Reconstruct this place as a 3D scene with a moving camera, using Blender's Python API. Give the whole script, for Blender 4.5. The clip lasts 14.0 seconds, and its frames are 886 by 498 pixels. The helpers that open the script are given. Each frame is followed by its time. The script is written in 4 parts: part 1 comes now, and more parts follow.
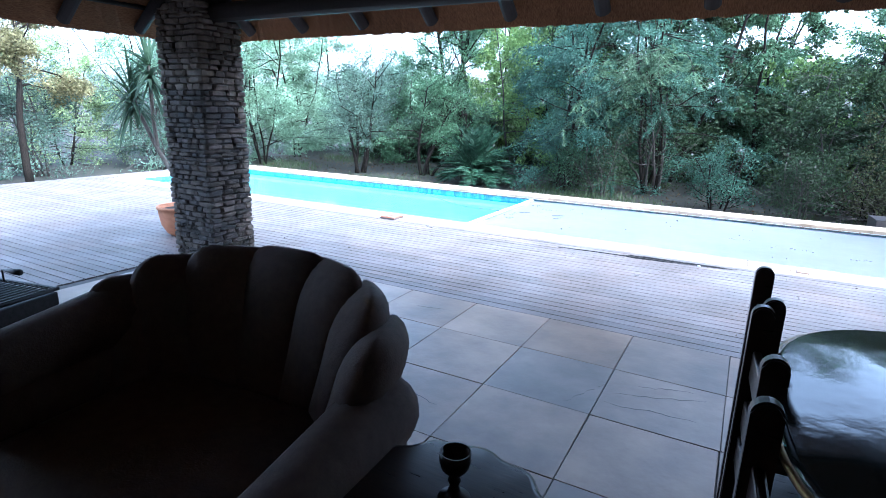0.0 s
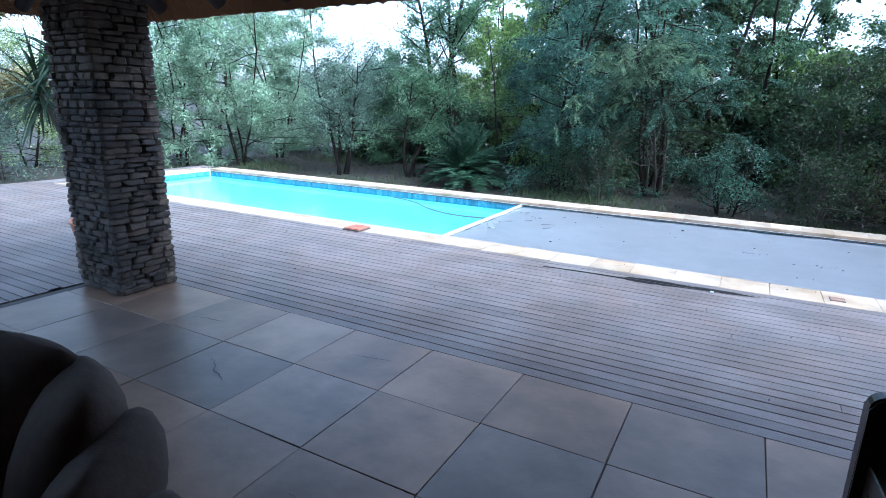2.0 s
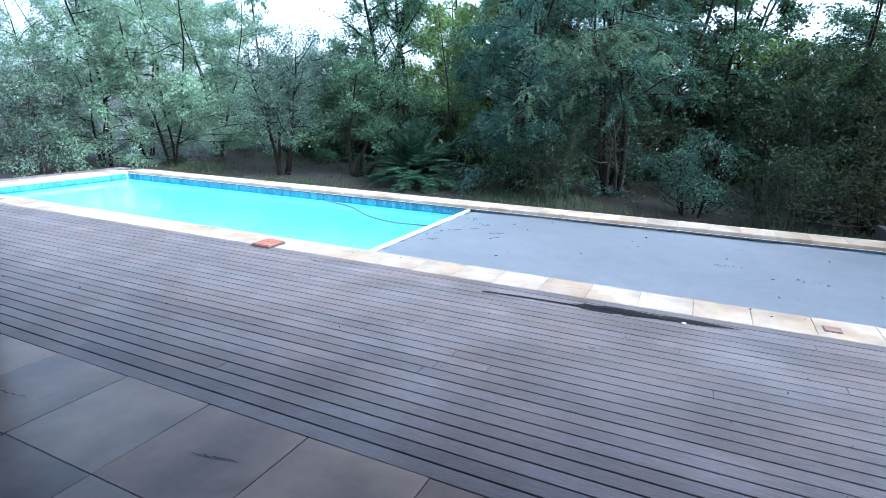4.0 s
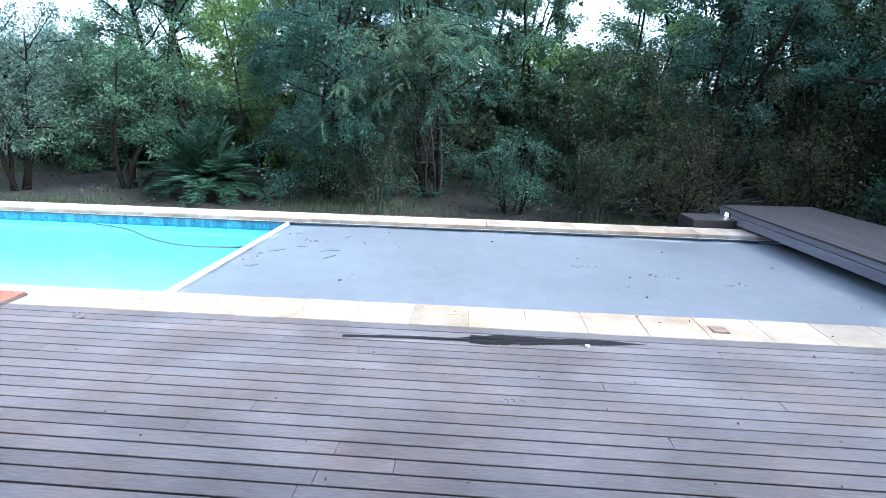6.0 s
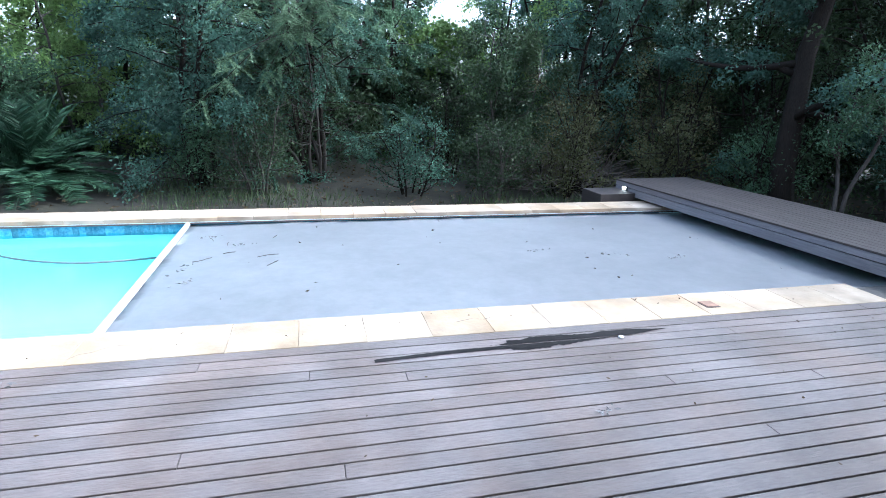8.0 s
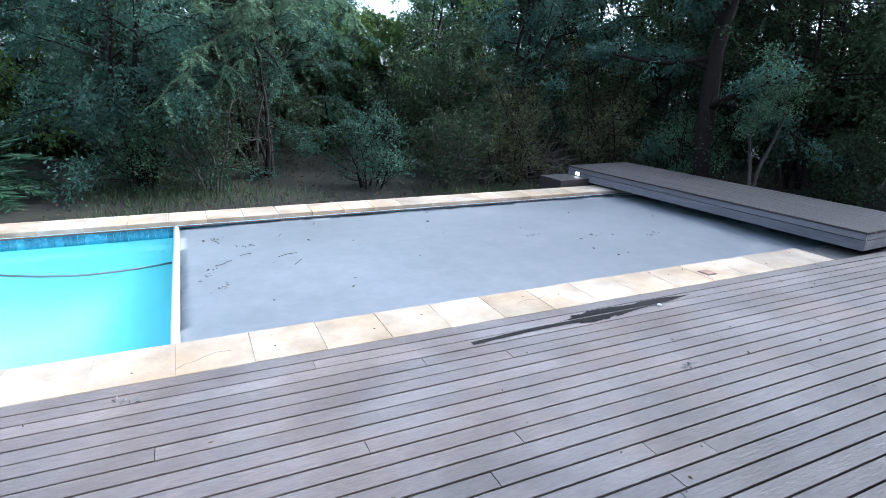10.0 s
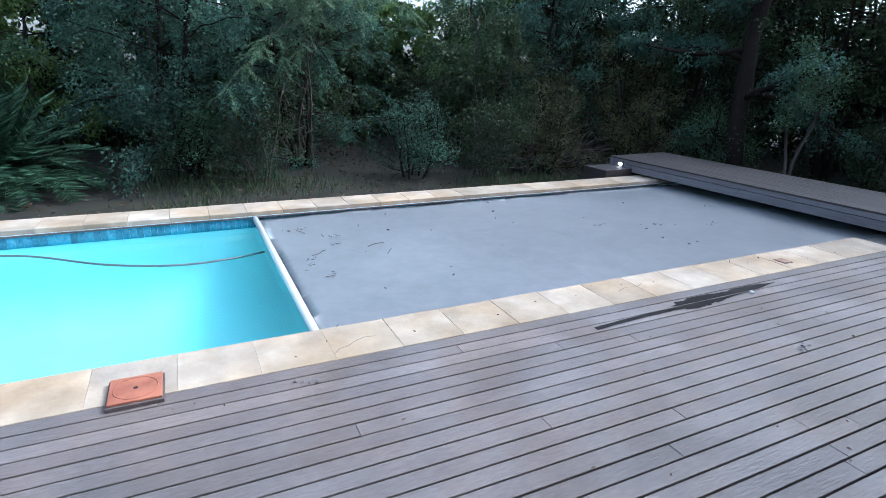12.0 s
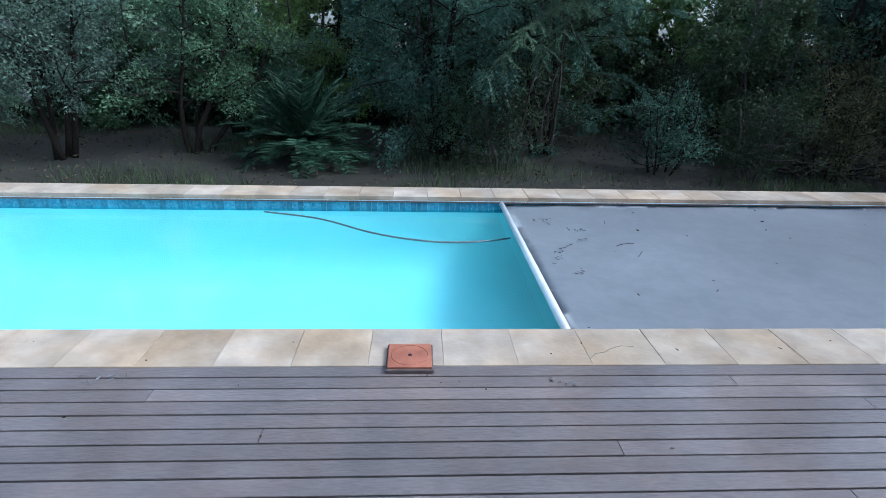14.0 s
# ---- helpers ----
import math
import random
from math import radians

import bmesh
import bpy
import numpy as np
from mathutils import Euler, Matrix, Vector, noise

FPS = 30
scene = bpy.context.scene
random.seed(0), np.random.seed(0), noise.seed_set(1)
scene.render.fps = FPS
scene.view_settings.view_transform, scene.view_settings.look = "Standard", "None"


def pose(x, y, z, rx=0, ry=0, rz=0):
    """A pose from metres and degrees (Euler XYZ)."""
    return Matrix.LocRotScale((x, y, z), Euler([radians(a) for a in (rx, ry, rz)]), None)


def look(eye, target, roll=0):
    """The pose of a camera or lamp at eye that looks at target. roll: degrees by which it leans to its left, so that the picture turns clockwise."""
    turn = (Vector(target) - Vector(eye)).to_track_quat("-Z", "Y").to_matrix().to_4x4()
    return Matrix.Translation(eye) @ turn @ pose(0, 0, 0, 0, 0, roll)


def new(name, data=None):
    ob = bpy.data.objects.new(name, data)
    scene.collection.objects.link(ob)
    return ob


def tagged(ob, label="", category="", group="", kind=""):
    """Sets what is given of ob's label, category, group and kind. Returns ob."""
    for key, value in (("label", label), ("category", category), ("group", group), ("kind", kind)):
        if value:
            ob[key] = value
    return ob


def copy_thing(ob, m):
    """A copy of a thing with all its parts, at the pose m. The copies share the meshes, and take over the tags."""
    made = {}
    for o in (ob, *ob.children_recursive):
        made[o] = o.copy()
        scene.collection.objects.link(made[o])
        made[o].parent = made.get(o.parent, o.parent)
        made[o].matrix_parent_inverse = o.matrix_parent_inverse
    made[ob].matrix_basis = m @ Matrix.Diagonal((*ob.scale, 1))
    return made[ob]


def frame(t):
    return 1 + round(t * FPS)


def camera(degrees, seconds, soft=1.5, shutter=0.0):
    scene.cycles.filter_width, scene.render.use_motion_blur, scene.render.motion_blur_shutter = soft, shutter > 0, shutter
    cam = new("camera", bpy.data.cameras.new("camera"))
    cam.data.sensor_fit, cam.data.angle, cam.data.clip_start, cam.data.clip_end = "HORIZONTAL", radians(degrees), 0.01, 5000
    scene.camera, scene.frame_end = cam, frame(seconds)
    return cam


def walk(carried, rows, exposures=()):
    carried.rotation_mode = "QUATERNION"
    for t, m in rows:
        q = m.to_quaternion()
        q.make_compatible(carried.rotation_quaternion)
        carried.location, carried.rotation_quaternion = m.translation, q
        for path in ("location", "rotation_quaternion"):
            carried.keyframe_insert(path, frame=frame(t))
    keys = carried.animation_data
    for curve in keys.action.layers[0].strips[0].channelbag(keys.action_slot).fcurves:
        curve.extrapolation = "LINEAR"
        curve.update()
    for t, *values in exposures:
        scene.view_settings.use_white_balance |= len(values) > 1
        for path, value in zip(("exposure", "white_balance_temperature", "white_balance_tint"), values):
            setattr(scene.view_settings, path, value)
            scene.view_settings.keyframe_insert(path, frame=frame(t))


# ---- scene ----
cam = camera(78.40, 14.0, 0.75)
EXPOSURES = [(t, e + 0.13, k, 6) for t, e, k in ((0.0, 3.0, 4750), (0.5, 2.8, 4760), (1.0, 2.45, 4770), (1.5, 2.22, 4780), (2.0, 2.05, 4790), (4.5, 1.9, 4850), (6.5, 2.22, 5000), (8.0, 2.21, 5100), (10.5, 1.83, 5120), (11.0, 1.75, 5100), (12.0, 1.52, 5080), (13.0, 1.24, 4980), (14.0, 0.97, 4920))]
PATH = [
    (0, (4.322, -6.294, 1.527), (3.387, -4.598, 1.026), 1.4),
    (0.5, (4.284, -6.014, 1.53), (3.337, -4.326, 1.028), 1.2),
    (1, (4.233, -5.765, 1.532), (3.292, -4.076, 1.023), 1.2),
    (1.5, (4.206, -5.524, 1.529), (3.262, -3.839, 1.009), 1.4),
    (2, (4.142, -5.269, 1.5), (3.208, -3.575, 0.994), 1.2),
    (4.5, (3.929, -3.964, 1.443), (3.201, -2.174, 0.925), 1.1),
    (5, (3.777, -3.758, 1.385), (3.244, -1.893, 0.895), 1.7),
    (5.5, (3.548, -3.539, 1.371), (3.236, -1.625, 0.885), 1.6),
    (6, (3.34, -3.368, 1.374), (3.214, -1.435, 0.876), 1.5),
    (6.5, (3.095, -3.231, 1.374), (3.216, -1.306, 0.844), 1.5),
    (7, (2.815, -3.069, 1.39), (3.143, -1.174, 0.84), 1.7),
    (7.5, (2.536, -2.962, 1.412), (2.943, -1.084, 0.858), 1.5),
    (8, (2.224, -2.926, 1.431), (2.694, -1.068, 0.858), 1.9),
    (10.5, (0.867, -2.748, 1.51), (1.73, -1.051, 0.897), 1.9),
    (11, (0.616, -2.689, 1.536), (1.488, -1.003, 0.907), 2.1),
    (11.5, (0.447, -2.672, 1.527), (1.313, -0.983, 0.896), 1.8),
    (12, (0.319, -2.612, 1.53), (1.152, -0.911, 0.886), 2.0),
    (12.5, (0.209, -2.555, 1.52), (0.93, -0.808, 0.867), 1.9),
    (13, (0.105, -2.511, 1.527), (0.67, -0.712, 0.859), 2.0),
    (13.5, (0.037, -2.458, 1.505), (0.387, -0.608, 0.832), 1.7),
    (14, (0.038, -2.443, 1.555), (0.134, -0.578, 0.843), 1.4),
]
walk(cam, [(t, look(eye, target, roll)) for t, eye, target, roll in PATH], EXPOSURES)

# ---- light ----
world = bpy.data.worlds.new("sky")
scene.world = world
world.use_nodes = True
wn = world.node_tree.nodes
sky = wn.new("ShaderNodeTexSky")
sky.sky_type = "NISHITA"
sky.sun_disc = False
sky.sun_elevation = radians(42)
sky.sun_rotation = radians(103)
sky.air_density, sky.dust_density, sky.ozone_density = 1.0, 4.0, 1.0
wn["Background"].inputs["Strength"].default_value = 0.15
haze = wn.new("ShaderNodeHueSaturation")
haze.inputs["Saturation"].default_value = 0.5
world.node_tree.links.new(sky.outputs["Color"], haze.inputs["Color"])
world.node_tree.links.new(haze.outputs["Color"], wn["Background"].inputs["Color"])
sun_data = bpy.data.lights.new("sun", "SUN")
sun_data.energy, sun_data.angle, sun_data.color = 1.3, radians(35), (1.0, 0.96, 0.90)
sun = new("sun", sun_data)
sun.matrix_world = look((11, -2.5, 10.15), (0, 0, 0))


# ---- materials ----
def material(name, colours, scale=8.0, detail=6.0, rough=0.6, rough_var=0.15, bump=0.2, bump_scale=None, stretch=(1, 1, 1), metal=0.0,
             island=0.0, objrand=0.0, big=0.35, big_scale=0.7, coat=0.0, spec=0.5, trans=0.0, alt=None, across=False, stain=None):
    """A noise-driven surface: two colours mixed by fine grain, large blotches, and a random shift a piece."""
    m = bpy.data.materials.new(name)
    m.use_nodes = True
    nt = m.node_tree
    n, l = nt.nodes, nt.links
    bsdf = n["Principled BSDF"]
    co = n.new("ShaderNodeTexCoord")
    mp = n.new("ShaderNodeMapping")
    mp.inputs["Scale"].default_value = stretch
    l.new(co.outputs["Object"], mp.inputs["Vector"])
    vec = mp.outputs["Vector"]
    if objrand:
        oi = n.new("ShaderNodeObjectInfo")
        off = n.new("ShaderNodeVectorMath")
        off.operation = "SCALE"
        off.inputs[0].default_value = (37.0, 19.0, 11.0)
        l.new(oi.outputs["Random"], off.inputs["Scale"])
        add = n.new("ShaderNodeVectorMath")
        l.new(vec, add.inputs[0])
        l.new(off.outputs[0], add.inputs[1])
        vec = add.outputs[0]
    fine = n.new("ShaderNodeTexNoise")
    fine.inputs["Scale"].default_value, fine.inputs["Detail"].default_value, fine.inputs["Roughness"].default_value = scale, detail, 0.65
    l.new(vec, fine.inputs["Vector"])
    blot = n.new("ShaderNodeTexNoise")
    blot.inputs["Scale"].default_value, blot.inputs["Detail"].default_value = big_scale, 3.0
    l.new(n.new("ShaderNodeNewGeometry").outputs["Position"] if across else (co.outputs["Object"] if not objrand else vec), blot.inputs["Vector"])
    ramp = n.new("ShaderNodeValToRGB")
    ramp.color_ramp.elements[0].position, ramp.color_ramp.elements[1].position = 0.32, 0.70
    ramp.color_ramp.elements[0].color, ramp.color_ramp.elements[1].color = (*colours[0], 1), (*colours[1], 1)
    l.new(fine.outputs["Fac"], ramp.inputs["Fac"])
    col = ramp.outputs["Color"]
    if alt:
        ramp2 = n.new("ShaderNodeValToRGB")
        ramp2.color_ramp.elements[0].position, ramp2.color_ramp.elements[1].position = 0.32, 0.70
        ramp2.color_ramp.elements[0].color, ramp2.color_ramp.elements[1].color = (*alt[0], 1), (*alt[1], 1)
        l.new(fine.outputs["Fac"], ramp2.inputs["Fac"])
        pick = n.new("ShaderNodeMath")
        pick.operation = "FRACT"
        times = n.new("ShaderNodeMath")
        times.operation = "MULTIPLY"
        times.inputs[1].default_value = 7.31
        l.new(oi.outputs["Random"], times.inputs[0])
        l.new(times.outputs[0], pick.inputs[0])
        both = n.new("ShaderNodeMix")
        both.data_type = "RGBA"
        l.new(pick.outputs[0], both.inputs[0])
        l.new(col, both.inputs[6])
        l.new(ramp2.outputs["Color"], both.inputs[7])
        col = both.outputs[2]
    if stain:
        sn = n.new("ShaderNodeTexNoise")
        sn.inputs["Scale"].default_value, sn.inputs["Detail"].default_value = 1.7, 6.0
        l.new(n.new("ShaderNodeNewGeometry").outputs["Position"], sn.inputs["Vector"])
        sr = n.new("ShaderNodeMapRange")
        sr.inputs["From Min"].default_value, sr.inputs["From Max"].default_value = 0.42, 0.62
        l.new(sn.outputs["Fac"], sr.inputs["Value"])
        sm = n.new("ShaderNodeMix")
        sm.data_type, sm.blend_type = "RGBA", "MULTIPLY"
        l.new(sr.outputs["Result"], sm.inputs[0])
        l.new(col, sm.inputs[6])
        sm.inputs[7].default_value = (*stain, 1)
        col = sm.outputs[2]
    # blotches and piece-by-piece shade as a factor on the value
    value = n.new("ShaderNodeMapRange")
    value.inputs["From Min"].default_value, value.inputs["From Max"].default_value = 0.3, 0.7
    value.inputs["To Min"].default_value, value.inputs["To Max"].default_value = 1 - big, 1 + big * 0.6
    l.new(blot.outputs["Fac"], value.inputs["Value"])
    val = value.outputs["Result"]
    for amount, src in ((island, "geo"), (objrand, "obj")):
        if amount:
            if src == "geo":
                rnd = n.new("ShaderNodeNewGeometry").outputs["Random Per Island"]
            else:
                rnd = oi.outputs["Random"]
            mr = n.new("ShaderNodeMapRange")
            mr.inputs["To Min"].default_value, mr.inputs["To Max"].default_value = 1 - amount, 1 + amount
            l.new(rnd, mr.inputs["Value"])
            mul = n.new("ShaderNodeMath")
            mul.operation = "MULTIPLY"
            l.new(val, mul.inputs[0])
            l.new(mr.outputs["Result"], mul.inputs[1])
            val = mul.outputs[0]
    hsv = n.new("ShaderNodeHueSaturation")
    l.new(col, hsv.inputs["Color"])
    l.new(val, hsv.inputs["Value"])
    l.new(hsv.outputs["Color"], bsdf.inputs["Base Color"])
    rr = n.new("ShaderNodeMapRange")
    rr.inputs["To Min"].default_value, rr.inputs["To Max"].default_value = max(rough - rough_var, 0.02), min(rough + rough_var, 1)
    l.new(fine.outputs["Fac"], rr.inputs["Value"])
    l.new(rr.outputs["Result"], bsdf.inputs["Roughness"])
    bsdf.inputs["Metallic"].default_value = metal
    bsdf.inputs["Specular IOR Level"].default_value = spec
    if coat:
        bsdf.inputs["Coat Weight"].default_value, bsdf.inputs["Coat Roughness"].default_value = coat, 0.05
    if bump:
        bn = n.new("ShaderNodeTexNoise")
        bn.inputs["Scale"].default_value, bn.inputs["Detail"].default_value = bump_scale or scale, 5.0
        l.new(vec, bn.inputs["Vector"])
        bp = n.new("ShaderNodeBump")
        bp.inputs["Strength"].default_value, bp.inputs["Distance"].default_value = bump, 0.01
        l.new(bn.outputs["Fac"], bp.inputs["Height"])
        l.new(bp.outputs["Normal"], bsdf.inputs["Normal"])
    if trans:
        out = n["Material Output"]
        tr = n.new("ShaderNodeBsdfTranslucent")
        l.new(hsv.outputs["Color"], tr.inputs["Color"])
        mix = n.new("ShaderNodeMixShader")
        mix.inputs["Fac"].default_value = trans
        l.new(bsdf.outputs["BSDF"], mix.inputs[1])
        l.new(tr.outputs["BSDF"], mix.inputs[2])
        l.new(mix.outputs["Shader"], out.inputs["Surface"])
    return m


M_deck = material("weathered_deck_wood", [(0.130, 0.112, 0.106), (0.192, 0.166, 0.157)], scale=11, stretch=(1.6, 8, 9), rough=0.52, spec=0.4, bump=0.35, objrand=0.14, big=0.26, big_scale=2.0, across=True, stain=(0.95, 0.87, 0.81))
# near-black, so that the gaps between boards read as deep shade
M_gap_shade = material("gap_shade", [(0.006, 0.006, 0.006), (0.012, 0.011, 0.011)], rough=0.9)
# grey face raised and brown top lowered for light from the left
M_box_lit = material("lit_grey_timber", [(0.14, 0.13, 0.14), (0.235, 0.22, 0.235)], scale=9, stretch=(9, 0.5, 9), rough=0.55, bump=0.2, objrand=0.12, big=0.25)
M_box_top = material("shaded_brown_timber", [(0.030, 0.023, 0.021), (0.058, 0.046, 0.042)], scale=9, stretch=(9, 0.5, 9), rough=0.6, bump=0.25, objrand=0.15, big=0.3)
M_coping = material("sandstone_coping", [(0.29, 0.222, 0.150), (0.43, 0.345, 0.250)], scale=4, rough=0.8, bump=0.25, bump_scale=40, objrand=0.10, big=0.28, big_scale=3.5, alt=[(0.35, 0.285, 0.215), (0.46, 0.385, 0.305)], stain=(0.95, 0.86, 0.74))
M_slate = material("slate_paving", [(0.19, 0.122, 0.078), (0.32, 0.213, 0.140)], scale=2.6, rough=0.36, rough_var=0.1, spec=0.4, bump=0.4, bump_scale=7, objrand=0.12, big=0.40, big_scale=1.4, alt=[(0.14, 0.112, 0.092), (0.235, 0.187, 0.152)])
M_grout = material("grout", [(0.07, 0.065, 0.06), (0.12, 0.11, 0.10)], scale=30, rough=0.9)
# stone tones lowered below their own grey to hold the roof's shade
M_stone = material("shaded_stacked_stone", [(0.030, 0.027, 0.026), (0.105, 0.094, 0.087)], scale=12, rough=0.85, bump=0.7, bump_scale=25, objrand=0.38, island=0.3, big=0.2, alt=[(0.048, 0.038, 0.030), (0.150, 0.118, 0.090)])
M_mortar = material("dark_joint", [(0.03, 0.027, 0.025), (0.055, 0.05, 0.045)], scale=20, rough=0.95)
M_pool = material("pool_plaster", [(0.70, 0.93, 0.94), (0.76, 0.95, 0.96)], scale=2, rough=0.6, bump=0.05, big=0.05)
M_tile = material("blue_mosaic_tile", [(0.04, 0.16, 0.26), (0.15, 0.36, 0.46)], scale=30, rough=0.15, bump=0.05, objrand=0.18)
M_cover = material("grey_pool_cover", [(0.32, 0.328, 0.340), (0.405, 0.412, 0.425)], scale=6, rough=0.38, rough_var=0.1, bump=0.06, bump_scale=3, big=0.12, big_scale=0.5)
M_bar = material("white_plastic", [(0.60, 0.61, 0.62), (0.72, 0.73, 0.74)], scale=10, rough=0.35, bump=0.02, big=0.06)
M_lid = material("terracotta_plastic", [(0.27, 0.085, 0.045), (0.36, 0.135, 0.075)], scale=12, rough=0.6, bump=0.1, big=0.2, big_scale=6)
M_lid_faded = material("faded_terracotta", [(0.22, 0.125, 0.085), (0.30, 0.18, 0.125)], scale=14, rough=0.8, bump=0.1, big=0.25, big_scale=9)
M_lidframe = material("dark_lid_frame", [(0.07, 0.05, 0.045), (0.12, 0.09, 0.08)], scale=14, rough=0.7)
M_hose = material("grey_hose", [(0.10, 0.11, 0.11), (0.17, 0.18, 0.18)], scale=20, rough=0.4)
M_wet = material("wet_wood", [(0.012, 0.011, 0.011), (0.03, 0.027, 0.026)], scale=18, stretch=(1, 6, 1), rough=0.75, bump=0.15, spec=0.08)
M_thatch = material("thatch_reed", [(0.13, 0.06, 0.03), (0.34, 0.18, 0.085)], scale=30, stretch=(6, 1, 1), rough=0.95, bump=0.8, bump_scale=60, big=0.3, spec=0.1)
M_pole = material("dark_pole", [(0.016, 0.013, 0.012), (0.036, 0.029, 0.027)], scale=14, stretch=(4, 4, 0.6), rough=0.75, bump=0.2, spec=0.2)
M_sofa = material("dark_brown_suede", [(0.12, 0.088, 0.077), (0.185, 0.133, 0.114)], scale=25, rough=0.85, bump=0.15, bump_scale=120, big=0.2)
M_darkwood = material("dark_stained_wood", [(0.018, 0.011, 0.009), (0.045, 0.025, 0.018)], scale=10, stretch=(1, 8, 8), rough=0.32, bump=0.06, coat=0.15, spec=0.3)
M_iron = material("black_iron", [(0.015, 0.015, 0.016), (0.035, 0.034, 0.035)], scale=30, rough=0.5, metal=0.6, bump=0.2)
M_gold = material("aged_gold_rim", [(0.13, 0.085, 0.03), (0.30, 0.20, 0.075)], scale=20, rough=0.35, metal=0.8, bump=0.3)
M_gloss = material("polished_dark_top", [(0.010, 0.012, 0.012), (0.02, 0.024, 0.022)], scale=4, rough=0.14, rough_var=0.10, bump=0.5, bump_scale=5, coat=0.15)
M_pot = material("terracotta_pot", [(0.40, 0.16, 0.08), (0.55, 0.25, 0.13)], scale=10, rough=0.8, bump=0.15, big=0.2, big_scale=4)
M_soil = material("soil", [(0.03, 0.022, 0.016), (0.07, 0.05, 0.035)], scale=30, rough=0.95, bump=0.8)
# pale, so the added veranda walls bounce light; also on the retaining wall
M_wall = material("pale_plaster", [(0.50, 0.43, 0.35), (0.60, 0.53, 0.44)], scale=6, rough=0.9, bump=0.1)
# tree shade is put into these lowered ground and grass tones
M_ground = material("shaded_bush_ground", [(0.010, 0.009, 0.006), (0.032, 0.028, 0.014)], scale=3, detail=10, rough=0.95, bump=0.6, bump_scale=14, big=0.45, big_scale=0.35)
M_grass = material("dry_green_grass", [(0.034, 0.058, 0.020), (0.075, 0.105, 0.036)], scale=5, rough=0.8, bump=0, island=0.35, trans=0.25)
M_bark = material("grey_brown_bark", [(0.03, 0.024, 0.02), (0.08, 0.065, 0.052)], scale=14, stretch=(3, 3, 0.7), rough=0.9, bump=0.7, bump_scale=30)
M_bark_pale = material("pale_bark", [(0.075, 0.062, 0.05), (0.17, 0.14, 0.115)], scale=14, stretch=(3, 3, 0.7), rough=0.9, bump=0.6, bump_scale=30)


M_bark_dark = material("dark_trunk_bark", [(0.010, 0.008, 0.006), (0.030, 0.023, 0.018)], scale=14, stretch=(5, 5, 0.5), rough=0.95, bump=1.0, bump_scale=16, spec=0.15)


def leaf_material(name, a, b, trans=0.35):
    return material(name, [a, b], scale=1.4, rough=0.62, rough_var=0.1, bump=0, island=0.36, big=0.45, big_scale=0.9, trans=trans, spec=0.22)


L_olive = leaf_material("olive_leaves", (0.070, 0.130, 0.065), (0.130, 0.215, 0.115))
L_blue = leaf_material("blue_green_leaves", (0.050, 0.104, 0.074), (0.108, 0.188, 0.135))
L_grey = leaf_material("grey_green_leaves", (0.085, 0.132, 0.098), (0.165, 0.228, 0.168))
L_light = leaf_material("light_green_leaves", (0.165, 0.255, 0.160), (0.290, 0.400, 0.260))
L_feather = leaf_material("feathery_leaves", (0.048, 0.100, 0.068), (0.100, 0.178, 0.118))
# shade among the trees is put into this lowered leaf green
L_shaded = leaf_material("shaded_green_leaves", (0.030, 0.050, 0.023), (0.062, 0.092, 0.040))
L_yellow = leaf_material("yellow_brown_leaves", (0.155, 0.145, 0.07), (0.30, 0.26, 0.12))
L_cycad = leaf_material("cycad_leaves", (0.016, 0.044, 0.022), (0.042, 0.088, 0.046), trans=0.12)
L_teal = leaf_material("teal_green_leaves", (0.095, 0.190, 0.130), (0.190, 0.310, 0.220))
# sunlight is put into the colour of these yellow-green leaves
L_bright = leaf_material("sunlit_yellow_green_leaves", (0.150, 0.245, 0.075), (0.280, 0.390, 0.125), trans=0.5)
L_spray = leaf_material("pale_feathery_leaves", (0.082, 0.138, 0.075), (0.145, 0.215, 0.118))
L_sword = leaf_material("sword_leaves", (0.04, 0.075, 0.04), (0.09, 0.14, 0.08), trans=0.15)
L_bronze = leaf_material("bronze_green_leaves", (0.070, 0.076, 0.032), (0.130, 0.132, 0.056))
L_lime = leaf_material("pale_lime_leaves", (0.200, 0.270, 0.115), (0.340, 0.420, 0.190))
# litter browns, lowered like the ground for the shade under the trees
L_dry = leaf_material("dry_leaves", (0.065, 0.046, 0.028), (0.125, 0.09, 0.052))

# water: clear and tinted, with a mirror gloss that grows at grazing angles
M_water = bpy.data.materials.new("pool_water")
M_water.use_nodes = True
nt = M_water.node_tree
nt.nodes.remove(nt.nodes["Principled BSDF"])
w_tr = nt.nodes.new("ShaderNodeBsdfTransparent")
w_tr.inputs["Color"].default_value = (0.70, 1.0, 1.0, 1)
w_gl = nt.nodes.new("ShaderNodeBsdfGlossy")
w_gl.inputs["Roughness"].default_value = 0.03
w_fr = nt.nodes.new("ShaderNodeFresnel")
w_fr.inputs["IOR"].default_value = 1.33
w_no = nt.nodes.new("ShaderNodeTexNoise")
w_no.inputs["Scale"].default_value, w_no.inputs["Detail"].default_value = 5.0, 3.0
w_bp = nt.nodes.new("ShaderNodeBump")
w_bp.inputs["Strength"].default_value, w_bp.inputs["Distance"].default_value = 0.12, 0.02
w_mx = nt.nodes.new("ShaderNodeMixShader")
w_co = nt.nodes.new("ShaderNodeTexCoord")
